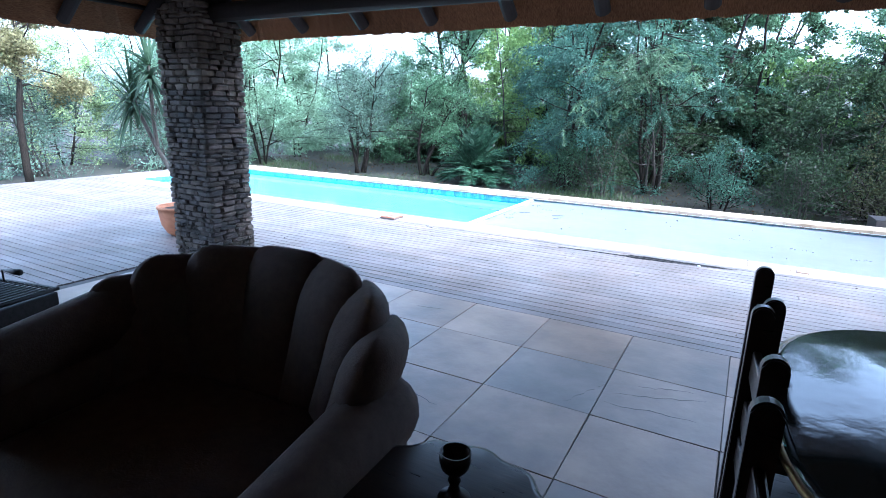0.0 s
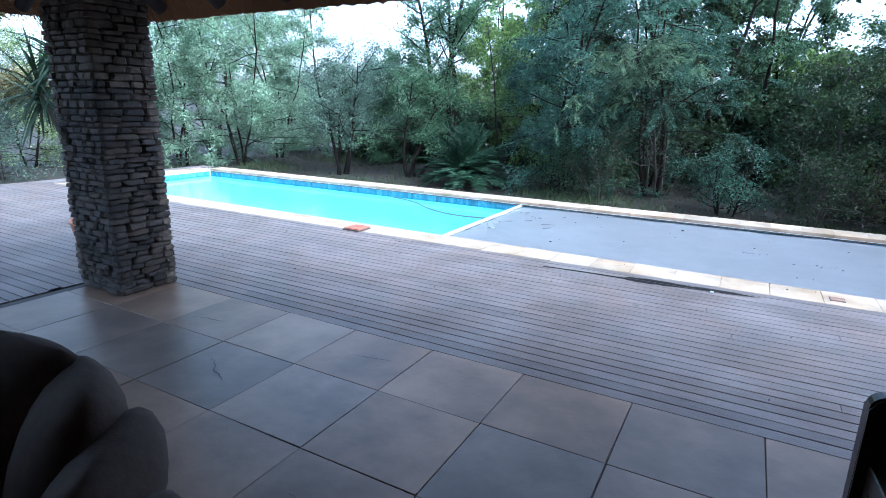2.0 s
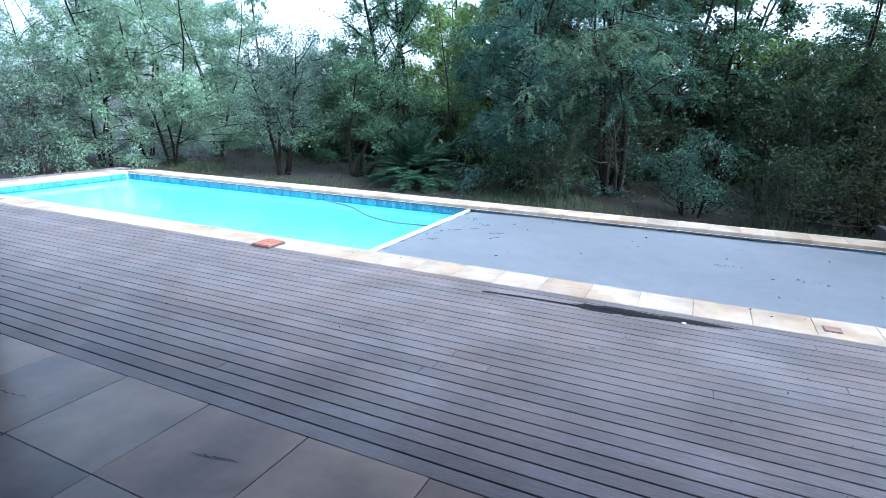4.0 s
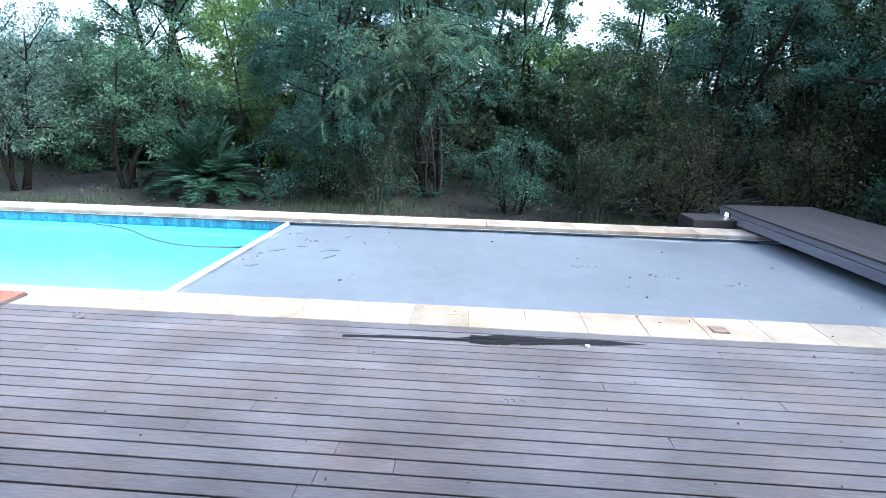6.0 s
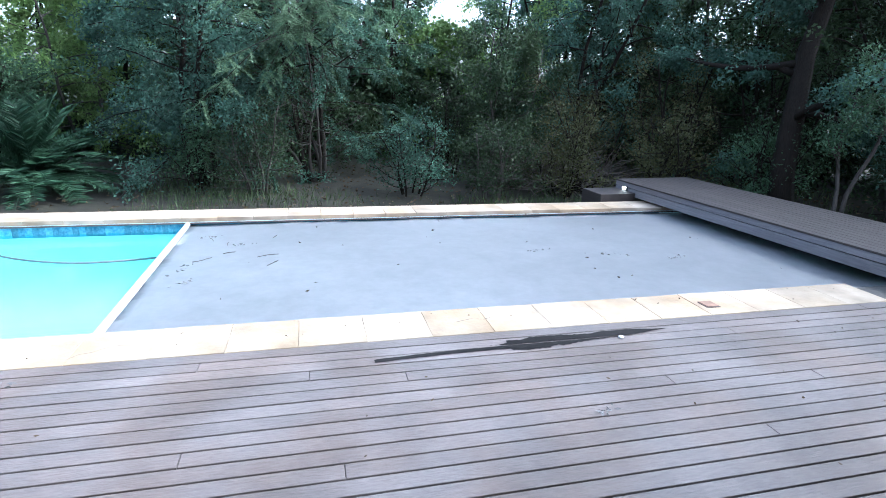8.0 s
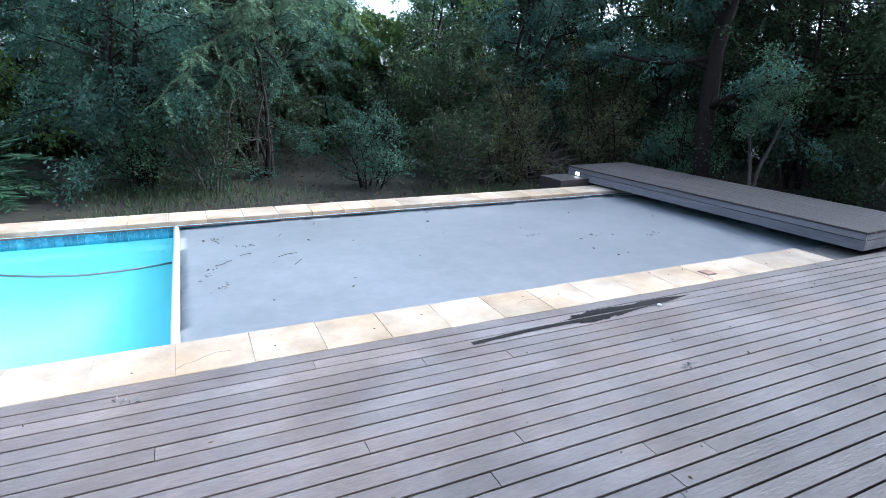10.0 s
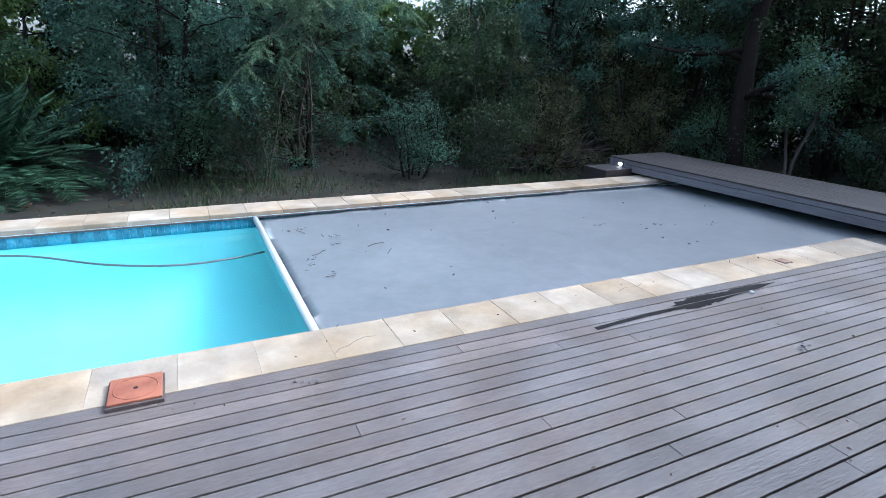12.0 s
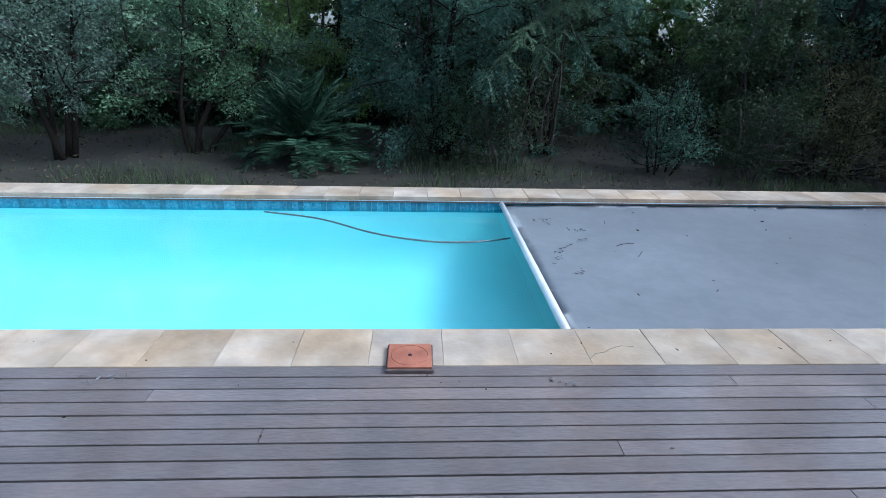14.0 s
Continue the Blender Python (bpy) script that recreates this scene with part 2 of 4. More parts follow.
for a, b in ((w_co.outputs["Object"], w_no.inputs["Vector"]), (w_no.outputs["Fac"], w_bp.inputs["Height"]), (w_bp.outputs["Normal"], w_gl.inputs["Normal"]),
             (w_bp.outputs["Normal"], w_fr.inputs["Normal"]), (w_fr.outputs["Fac"], w_mx.inputs["Fac"]), (w_tr.outputs["BSDF"], w_mx.inputs[1]),
             (w_gl.outputs["BSDF"], w_mx.inputs[2]), (w_mx.outputs["Shader"], nt.nodes["Material Output"].inputs["Surface"])):
    nt.links.new(a, b)


# ---- mesh helpers ----
def mesh_of(name, bm, mat, smooth=False):
    me = bpy.data.meshes.new(name)
    bm.to_mesh(me)
    bm.free()
    me.materials.append(mat)
    if smooth:
        me.shade_smooth()
    return me


def part(name, bm, mat, parent=None, label="", smooth=False):
    """One mesh object from a bmesh (or a ready mesh), under its thing."""
    me = mesh_of(name, bm, mat, smooth) if isinstance(bm, bmesh.types.BMesh) else bm
    ob = new(name, me)
    ob.parent = parent
    if label:
        ob["label"] = label
    return ob


def thing(name, label, category, group="", kind="", at=(0, 0, 0), rz=0):
    ob = tagged(new(name), label, category, group, kind)
    ob.matrix_world = pose(*at, 0, 0, rz)
    return ob


def box(bm, x0, x1, y0, y1, z0, z1, bevel=0.0):
    made = bmesh.ops.create_cube(bm, size=1)["verts"]
    for v in made:
        v.co = Vector((x0 if v.co.x < 0 else x1, y0 if v.co.y < 0 else y1, z0 if v.co.z < 0 else z1))
    if bevel:
        edges = list({e for v in made for e in v.link_edges})
        bmesh.ops.bevel(bm, geom=edges, offset=bevel, segments=2, affect="EDGES", profile=0.5)
    return bm


def box_bm(*a, **k):
    return box(bmesh.new(), *a, **k)


def lathe(profile, sides=32):
    """A turned shape from (radius, height) pairs."""
    bm = bmesh.new()
    rings = []
    for r, z in profile:
        rings.append([bm.verts.new((r * math.cos(2 * math.pi * i / sides), r * math.sin(2 * math.pi * i / sides), z)) for i in range(sides)])
    for a, b in zip(rings, rings[1:]):
        for i in range(sides):
            j = (i + 1) % sides
            bm.faces.new((a[i], a[j], b[j], b[i]))
    bm.faces.new(list(reversed(rings[0])))
    bm.faces.new(rings[-1])
    return bm


def tubes(paths, sides=7):
    """Tapered tubes along paths of (point, radius), as one vertex and face list."""
    verts, faces = [], []
    for path in paths:
        base = len(verts)
        n = len(path)
        for i, (p, r) in enumerate(path):
            p = Vector(p)
            d = Vector(path[min(i + 1, n - 1)][0]) - Vector(path[max(i - 1, 0)][0])
            if d.length < 1e-6:
                d = Vector((0, 0, 1))
            d.normalize()
            u = d.orthogonal().normalized()
            if i and abs(u.dot(last)) < 0.999:
                u = (last - d * last.dot(d)).normalized()
            last = u
            v = d.cross(u)
            for k in range(sides):
                a = 2 * math.pi * k / sides
                verts.append(p + (u * math.cos(a) + v * math.sin(a)) * r)
        for i in range(n - 1):
            for k in range(sides):
                a, b = base + i * sides + k, base + i * sides + (k + 1) % sides
                faces.append((a, b, b + sides, a + sides))
        faces.append(tuple(base + k for k in reversed(range(sides))))
        faces.append(tuple(base + (n - 1) * sides + k for k in range(sides)))
    return verts, faces


def tube_mesh(name, paths, mat, sides=7):
    me = bpy.data.meshes.new(name)
    v, f = tubes(paths, sides)
    me.from_pydata(v, [], f)
    me.materials.append(mat)
    me.shade_smooth()
    return me


def leaf_mesh(name, centres, dirs, length, width, mat, rng, fold=0.25):
    """Many four-cornered, slightly folded leaves, each an island of its own."""
    n = len(centres)
    dirs = dirs / np.maximum(np.linalg.norm(dirs, axis=1, keepdims=True), 1e-6)
    side = np.cross(dirs, rng.normal(size=(n, 3)))
    side /= np.maximum(np.linalg.norm(side, axis=1, keepdims=True), 1e-6)
    up = np.cross(side, dirs)
    ln = (length * rng.uniform(0.6, 1.3, (n, 1)))
    wd = (width * rng.uniform(0.6, 1.3, (n, 1)))
    v = np.empty((n, 4, 3))
    v[:, 0] = centres
    v[:, 1] = centres + dirs * ln * 0.45 + side * wd * 0.5 + up * wd * fold
    v[:, 2] = centres + dirs * ln
    v[:, 3] = centres + dirs * ln * 0.45 - side * wd * 0.5 + up * wd * fold
    me = bpy.data.meshes.new(name)
    me.vertices.add(n * 4)
    me.vertices.foreach_set("co", v.reshape(-1))
    me.loops.add(n * 6)
    idx = (np.arange(n) * 4)[:, None] + np.array([0, 1, 2, 0, 2, 3])
    me.loops.foreach_set("vertex_index", idx.reshape(-1).astype(np.int32))
    me.polygons.add(n * 2)
    me.polygons.foreach_set("loop_start", (np.arange(n * 2) * 3).astype(np.int32))
    me.update(calc_edges=True)
    me.materials.append(mat)
    return me


# ---- plan (metres): x along the pool, y from the house to the bush, z up from the deck ----
EDGE_Y, INNER_Y, FAR_IN, FAR_OUT = -0.05, 0.33, 3.20, 3.60
POOL_X0, POOL_OUT, POOL_X1 = -6.75, -7.13, 6.72
SLATE_Y, DECK_X0, DECK_X1 = -2.506, -7.45, 12.0
WATER_Z, COVER_Z, BAR_X = -0.142, -0.075, 0.95
GROUND_Z = -0.38

# ground: one sheet to the horizon, with a hole's worth of lowered level under the deck and the pool
bm = bmesh.new()
bmesh.ops.create_grid(bm, x_segments=90, y_segments=90, size=45)
for v in bm.verts:
    d = max(abs(v.co.x), abs(v.co.y))
    v.co.z = GROUND_Z + 0.10 * noise.noise(v.co * 0.35) * (1 if v.co.y > 4.3 or v.co.x < -8 or v.co.x > 9 else 0)
    if v.co.y < 4 and -8 < v.co.x < 12.5:
        v.co.z = -2.0
    if d > 44:
        v.co.x *= 40
        v.co.y *= 40
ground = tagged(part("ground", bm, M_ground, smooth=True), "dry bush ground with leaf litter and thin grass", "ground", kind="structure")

# pool shell
pool = thing("pool_shell", "long rectangular pool with pale blue plaster walls", "pool", kind="structure")
DEPTH = -0.95
bm = bmesh.new()
FIL = 0.42
section = [(INNER_Y, -0.045), (INNER_Y, DEPTH + FIL)]
section += [(INNER_Y + FIL - FIL * math.cos(a), DEPTH + FIL - FIL * math.sin(a)) for a in (math.pi / 2 * k / 8 for k in range(1, 9))]
section += [(INNER_Y + FIL + (FAR_IN - INNER_Y - 2 * FIL) * k / 6, DEPTH) for k in range(1, 6)]
section += [(FAR_IN - FIL + FIL * math.sin(a), DEPTH + FIL - FIL * math.cos(a)) for a in (math.pi / 2 * k / 8 for k in range(0, 9))]
section += [(FAR_IN, -0.045)]
rows = []
for k in range(41):
    x = POOL_X0 + (POOL_X1 + 1.05 - POOL_X0) * k / 40
    end = min(k, 40 - k)
    rise = 0.30 * max(0, 1 - end / 2.0) ** 2
    rows.append([bm.verts.new((x, y, min(z + rise, -0.045))) for y, z in section])
for a, b in zip(rows, rows[1:]):
    for q in range(len(section) - 1):
        bm.faces.new((a[q], b[q], b[q + 1], a[q + 1]))
bm.faces.new(rows[0])
bm.faces.new(list(reversed(rows[-1])))
bmesh.ops.recalc_face_normals(bm, faces=bm.faces[:])
part("basin", bm, M_pool, pool, smooth=True)
bm = bmesh.new()
bmesh.ops.create_grid(bm, x_segments=2, y_segments=2, size=0.5)
for v in bm.verts:
    v.co = Vector((POOL_X0 + (v.co.x + 0.5) * (POOL_X1 + 1.05 - POOL_X0), INNER_Y + (v.co.y + 0.5) * (FAR_IN - INNER_Y), WATER_Z))
water = tagged(part("water", bm, M_water), "clear cyan pool water with soft ripples", "water", kind="structure")

# sliding cover over the right part of the pool, with its white leading tube
cover = thing("pool_cover", "grey vinyl automatic pool cover half drawn across the pool", "pool cover")
bm = bmesh.new()
NX, NY = 60, 24
grid = [[bm.verts.new((BAR_X + (POOL_X1 + 0.9 - BAR_X) * i / NX, INNER_Y + 0.01 + (FAR_IN - INNER_Y - 0.02) * j / NY,
                       COVER_Z + 0.012 * noise.noise(Vector((i * 0.12, j * 0.2, 3))) + 0.004 * noise.noise(Vector((i * 0.5, j * 0.6, 7)))))
         for j in range(NY + 1)] for i in range(NX + 1)]
for i in range(NX):
    for j in range(NY):
        bm.faces.new((grid[i][j], grid[i + 1][j], grid[i + 1][j + 1], grid[i][j + 1]))
bmesh.ops.solidify(bm, geom=bm.faces[:], thickness=0.006)
part("cover_sheet", bm, M_cover, cover, smooth=True)
part("leading_tube", tube_mesh("leading_tube", [[((BAR_X, INNER_Y + 0.03, COVER_Z + 0.005), 0.028), ((BAR_X, FAR_IN - 0.03, COVER_Z + 0.005), 0.028)]], M_bar, 14), None, cover, "white plastic leading tube")
part("end_cap", tube_mesh("end_cap", [[((BAR_X, INNER_Y + 0.008, COVER_Z + 0.005), 0.026), ((BAR_X, INNER_Y + 0.03, COVER_Z + 0.005), 0.026)]], M_iron, 10), None, cover, "black end cap")

# dark bar put in as the shadow line below the far coping
part("coping_shadow_strip", box_bm(POOL_X0 + 0.01, POOL_X1 + 0.9, FAR_IN - 0.030, FAR_IN - 0.008, -0.060, -0.048), M_lidframe, cover, "dark strip for the shadow line under the far coping")

# floating suction hose
hose_pts = [(-1.55, 3.06, 0), (-0.95, 2.84, 0), (-0.35, 2.40, 0), (0.18, 2.19, 0), (0.60, 2.20, 0), (BAR_X - 0.03, 2.38, -0.03)]


def smooth_path(pts, steps=8):
    out = []
    for i in range(len(pts) - 1):
        p0, p1, p2, p3 = (Vector(pts[max(0, min(len(pts) - 1, i + k))]) for k in (-1, 0, 1, 2))
        for s in range(steps):
            t = s / steps
            out.append(0.5 * ((2 * p1) + (p2 - p0) * t + (2 * p0 - 5 * p1 + 4 * p2 - p3) * t * t + (3 * p1 - p0 - 3 * p2 + p3) * t ** 3))
    out.append(Vector(pts[-1]))
    return out


hose = tagged(part("pool_hose", tube_mesh("pool_hose", [[((p.x, p.y, WATER_Z + p.z), 0.0095) for p in smooth_path(hose_pts)]], M_hose, 8), None),
              "thin grey suction hose floating on the pool water", "hose")


def fixed_box(name, label, category, mat, dims, bevel=0.0, kind="structure"):
    return tagged(part(name, box_bm(*dims, bevel=bevel), mat), label, category, kind=kind)


# near-black blocks standing in for shade under the boards, slab under the slate
fixed_box("deck_base", "near-black block for the shade under the deck boards", "base", M_gap_shade, (DECK_X0, DECK_X1, SLATE_Y, EDGE_Y - 0.002, -0.34, -0.12))
fixed_box("deck_base", "near-black block for the shade under the side deck", "base", M_gap_shade, (DECK_X0, POOL_OUT - 0.002, EDGE_Y, FAR_OUT, -0.34, -0.12))
fixed_box("deck_base", "near-black block for the shade under the house-end deck", "base", M_gap_shade, (DECK_X0, -0.62, -9.0, SLATE_Y, -0.34, -0.12))
slab = fixed_box("floor", "grouted bed under the veranda slate", "floor", M_grout, (-0.615, 9.2, -11.8, SLATE_Y - 0.003, -0.30, -0.008))
coping_bed = thing("pool_coping", "sandstone coping slabs around the pool", "coping", kind="structure")
part("mortar_bed", box_bm(POOL_OUT + 0.01, POOL_X1 + 1.3, EDGE_Y + 0.008, INNER_Y - 0.01, -0.30, -0.04), M_grout, coping_bed)
part("mortar_bed", box_bm(POOL_OUT + 0.01, POOL_X1 + 1.3, FAR_IN + 0.01, FAR_OUT - 0.02, -0.60, -0.04), M_grout, coping_bed)
part("mortar_bed", box_bm(POOL_OUT + 0.01, POOL_X0 - 0.01, INNER_Y, FAR_IN, -0.30, -0.04), M_grout, coping_bed)
fixed_box("retaining_wall", "low rendered wall behind the pool", "wall", M_wall, (DECK_X0, POOL_X1 + 1.3, FAR_OUT - 0.02, FAR_OUT - 0.0, -0.60, -0.05))

# ---- stone column at the corner of the veranda ----
COL = (-0.575, -0.025, -2.94, -2.485)
column = thing("stone_column", "square veranda column of dry-stacked grey brown stones", "column", kind="structure")
part("core", box_bm(COL[0] + 0.035, COL[1] - 0.035, COL[2] + 0.035, COL[3] - 0.035, -0.02, 2.55), M_mortar, column)

# ---- thatched roof over the veranda ----
RX0, RX1, RY0, RY1, RZ = -0.95, 9.4, -12.0, -2.28, 2.12
APEX = Vector(((RX0 + RX1) / 2, (RY0 + RY1) / 2, 6.0))
roof = thing("thatched_roof", "brown thatched roof with dark pole rafters", "roof", kind="structure")
corners = [Vector((RX0, RY0, RZ)), Vector((RX1, RY0, RZ)), Vector((RX1, RY1, RZ)), Vector((RX0, RY1, RZ))]
rng = random.Random(5)
for k in range(4):
    a, b = corners[k], corners[(k + 1) % 4]
    bm = bmesh.new()
    N = 260
    out = (a + b) / 2 - APEX
    out.z = 0
    out.normalize()
    rows = []
    for s in range(N + 1):
        p = a.lerp(b, s / N)
        jag = 0.008 * noise.noise(p * 3) + 0.014 * noise.noise(p * 30)
        q0 = p + Vector((0, 0, jag))
        q1 = p + out * (0.05 + jag) + Vector((0, 0, 0.22))
        rows.append((bm.verts.new(p.lerp(APEX, 0.42)), bm.verts.new(q0), bm.verts.new(q1), bm.verts.new(p.lerp(APEX, 0.42) + Vector((0, 0, 0.25)))))
    for r, t in zip(rows, rows[1:]):
        for i in range(3):
            bm.faces.new((r[i], t[i], t[i + 1], r[i + 1]))
    tip0, tip1 = bm.verts.new(APEX), bm.verts.new(APEX + Vector((0, 0, 0.25)))
    for r, t in zip(rows, rows[1:]):
        bm.faces.new((tip0, t[0], r[0]))
        bm.faces.new((r[3], t[3], tip1))
    bmesh.ops.recalc_face_normals(bm, faces=bm.faces[:])
    part("thatch", bm, M_thatch, roof)

nr = np.random.default_rng(3)
for (a, b, out) in ((corners[2], corners[3], (0, 1)), (corners[3], corners[0], (-1, 0))):
    n = 5200
    u = nr.random((n, 1))
    base = np.array(a) * (1 - u) + np.array(b) * u
    rim = nr.random((n, 1))
    base = base + np.array([out[0], out[1], 0]) * 0.05 * rim + np.array([0, 0, 1.0]) * (0.20 * rim + 0.012)
    d = np.array([out[0] * 0.9, out[1] * 0.9, -0.7]) + nr.normal(size=(n, 3)) * 0.25
    part("straw_fringe", leaf_mesh("straw_fringe", base, d, 0.055, 0.006, M_thatch, nr), None, roof, "ragged cut straw ends")

slope_n = (APEX.z - RZ) / (RY1 - APEX.y)
slope_w = (APEX.z - RZ) / (APEX.x - RX0)


def under(x, y, drop):
    """A point just under the thatch."""
    return Vector((x, y, RZ + min((RY1 - y) * slope_n, (x - RX0) * slope_w, (RX1 - x) * slope_w) - drop))


for i in range(14):
    x = 0.07 + i * 0.655
    run = min(x - RX0, RX1 - x, 4.6)
    if run > 0.4:
        part("rafter", tube_mesh("rafter", [[(under(x, RY1 - 0.13, 0.05), 0.050), (under(x, RY1 - run * 0.95, 0.06), 0.055)]], M_pole, 12), None, roof, "dark round pole rafter")
for i in range(12):
    y = -2.95 - i * 0.66
    run = min(RY1 - y, y - RY0, 4.6)
    if run > 0.4:
        part("rafter", tube_mesh("rafter", [[(under(RX0 + 0.13, y, 0.05), 0.050), (under(RX0 + run * 0.95, y, 0.06), 0.055)]], M_pole, 12), None, roof)
part("hip_rafter", tube_mesh("hip_rafter", [[(under(RX0 + 0.2, RY1 - 0.2, 0.08), 0.07), (under(RX0 + 4.6, RY1 - 4.6, 0.10), 0.08)]], M_pole, 12), None, roof)
for d in (0.30, 0.75, 1.25, 1.75, 2.3):
    part("batten", tube_mesh("batten", [[(under(RX0 + d, RY1 - d, 0.0), 0.022), (under(RX1 - d, RY1 - d, 0.0), 0.022)]], M_pole, 8), None, roof)
    part("batten", tube_mesh("batten", [[(under(RX0 + d, RY1 - d, 0.0), 0.022), (under(RX0 + d, RY0 + d, 0.0), 0.022)]], M_pole, 8), None, roof)
part("wall_plate", tube_mesh("wall_plate", [[((-0.4, -2.74, 2.30), 0.08), ((9.0, -2.74, 2.30), 0.08)]], M_pole, 12), None, roof)

# unseen walls added to close the veranda and keep daylight out
fixed_box("shade_wall_south", "unseen plaster wall added behind the veranda to shade it", "wall", M_wall, (-0.6, 9.2, -9.4, -9.2, 0, 3.6))
fixed_box("shade_wall_east", "unseen plaster side wall added to shade the veranda", "wall", M_wall, (8.2, 8.4, -9.2, -2.7, 0, 3.0))
fixed_box("shade_wall_west", "unseen plaster wall added beside the veranda to shade it", "wall", M_wall, (-0.6, -0.4, -9.2, -6.3, 0, 2.6))

# ---- reel housing: a low timber box across the end of the pool, a little askew ----
reel = thing("reel_box", "low dark timber deck box over the pool cover reel", "box bench", at=(6.86, -0.04, 0), rz=3.4)
BW, BL = 1.25, 4.22
# core in the same near-black, for shade between the box boards
part("carcass", box_bm(0.03, BW - 0.03, 0.03, BL - 0.03, 0.035, 0.185), M_gap_shade, reel)
for z0, z1 in ((0.03, 0.128), (0.135, 0.195)):
    part("front_board", box_bm(0, 0.025, 0, BL, z0, z1, bevel=0.004), M_box_lit, reel)
    part("end_board", box_bm(0.027, BW, 0, 0.025, z0, z1, bevel=0.004), M_box_lit, reel)
    part("end_board", box_bm(0.027, BW, BL - 0.025, BL, z0, z1, bevel=0.004), M_box_lit, reel)
    part("back_board", box_bm(BW - 0.025, BW, 0.027, BL - 0.027, z0, z1, bevel=0.004), M_box_lit, reel)
nb = 13
for i in range(nb):
    w = (BW + 0.01) / nb
    part("top_board", box_bm(-0.005 + i * w, -0.005 + (i + 1) * w - 0.004, -0.005, BL + 0.005, 0.197, 0.217, bevel=0.003), M_box_top, reel)
part("end_step", box_bm(-0.55, -0.004, 3.74, BL, -0.45, 0.09, bevel=0.006), M_box_top, reel, "dark timber end step")
lamp = thing("deck_light", "small white lit marker lamp on the timber box", "lamp", at=(6.615, 3.93, 0.125), rz=3.4)
M_lamp = bpy.data.materials.new("lamp_glow")
M_lamp.use_nodes = True
M_lamp.node_tree.nodes["Principled BSDF"].inputs["Emission Color"].default_value = (1, 0.95, 0.8, 1)
M_lamp.node_tree.nodes["Principled BSDF"].inputs["Emission Strength"].default_value = 4.0
part("bezel", box_bm(-0.012, 0.010, -0.05, 0.05, -0.03, 0.03, bevel=0.006), M_iron, lamp)
part("lens", box_bm(-0.018, -0.012, -0.04, 0.04, -0.022, 0.022, bevel=0.002), M_lamp, lamp, "glowing white lens")

# ---- veranda furniture ----
def capsule(bm, a, b, r0, r1, segs=14, rings=5, squash=1.0):
    """A bolster with round ends from a to b."""
    a, b = Vector(a), Vector(b)
    d = (b - a).normalized()
    u = d.orthogonal().normalized()
    v = d.cross(u)
    loops = []
    prof = [(-math.cos(math.pi / 2 * i / rings) * r0, math.sin(math.pi / 2 * i / rings) * r0, 0) for i in range(1, rings + 1)]
    prof += [(math.sin(math.pi / 2 * i / rings) * r1, math.cos(math.pi / 2 * i / rings) * r1, 1) for i in range(0, rings)]
    for off, r, end in prof:
        c = (b if end else a) + d * off
        loops.append([bm.verts.new(c + (u * math.cos(2 * math.pi * k / segs) + v * math.sin(2 * math.pi * k / segs) * squash) * r) for k in range(segs)])
    for p, q in zip(loops, loops[1:]):
        for k in range(segs):
            j = (k + 1) % segs
            bm.faces.new((p[k], p[j], q[j], q[k]))
    bm.faces.new(list(reversed(loops[0])))
    bm.faces.new(loops[-1])
    return bm


def channel(bm, foot, head, wide, thick, out):
    """One upholstered flute of the sofa back: fuller and wider towards its rounded top."""
    foot, head = Vector(foot), Vector(head)
    out = Vector(out).normalized()
    along = (head - foot).normalized()
    side = along.cross(out).normalized()
    loops = []
    for i in range(13):
        t = 1 - (1 - i / 12) ** 1.6
        c = foot.lerp(head, t) + out * 0.05 * math.sin(t * math.pi / 2)
        w, h = wide * (0.72 + 0.28 * t), thick * (0.8 + 0.2 * t)
        if t > 0.7:
            k = math.sqrt(max(0.01, 1 - ((t - 0.7) / 0.3) ** 2))
            w, h = w * (0.42 + 0.58 * k), h * k
        loops.append([bm.verts.new(c + side * w / 2 * math.cos(2 * math.pi * q / 16) + out * h / 2 * math.sin(2 * math.pi * q / 16)) for q in range(16)])
    for p, q in zip(loops, loops[1:]):
        for k in range(16):
            j = (k + 1) % 16
            bm.faces.new((p[k], p[j], q[j], q[k]))
    bm.faces.new(list(reversed(loops[0])))
    bm.faces.new(loops[-1])
    return bm


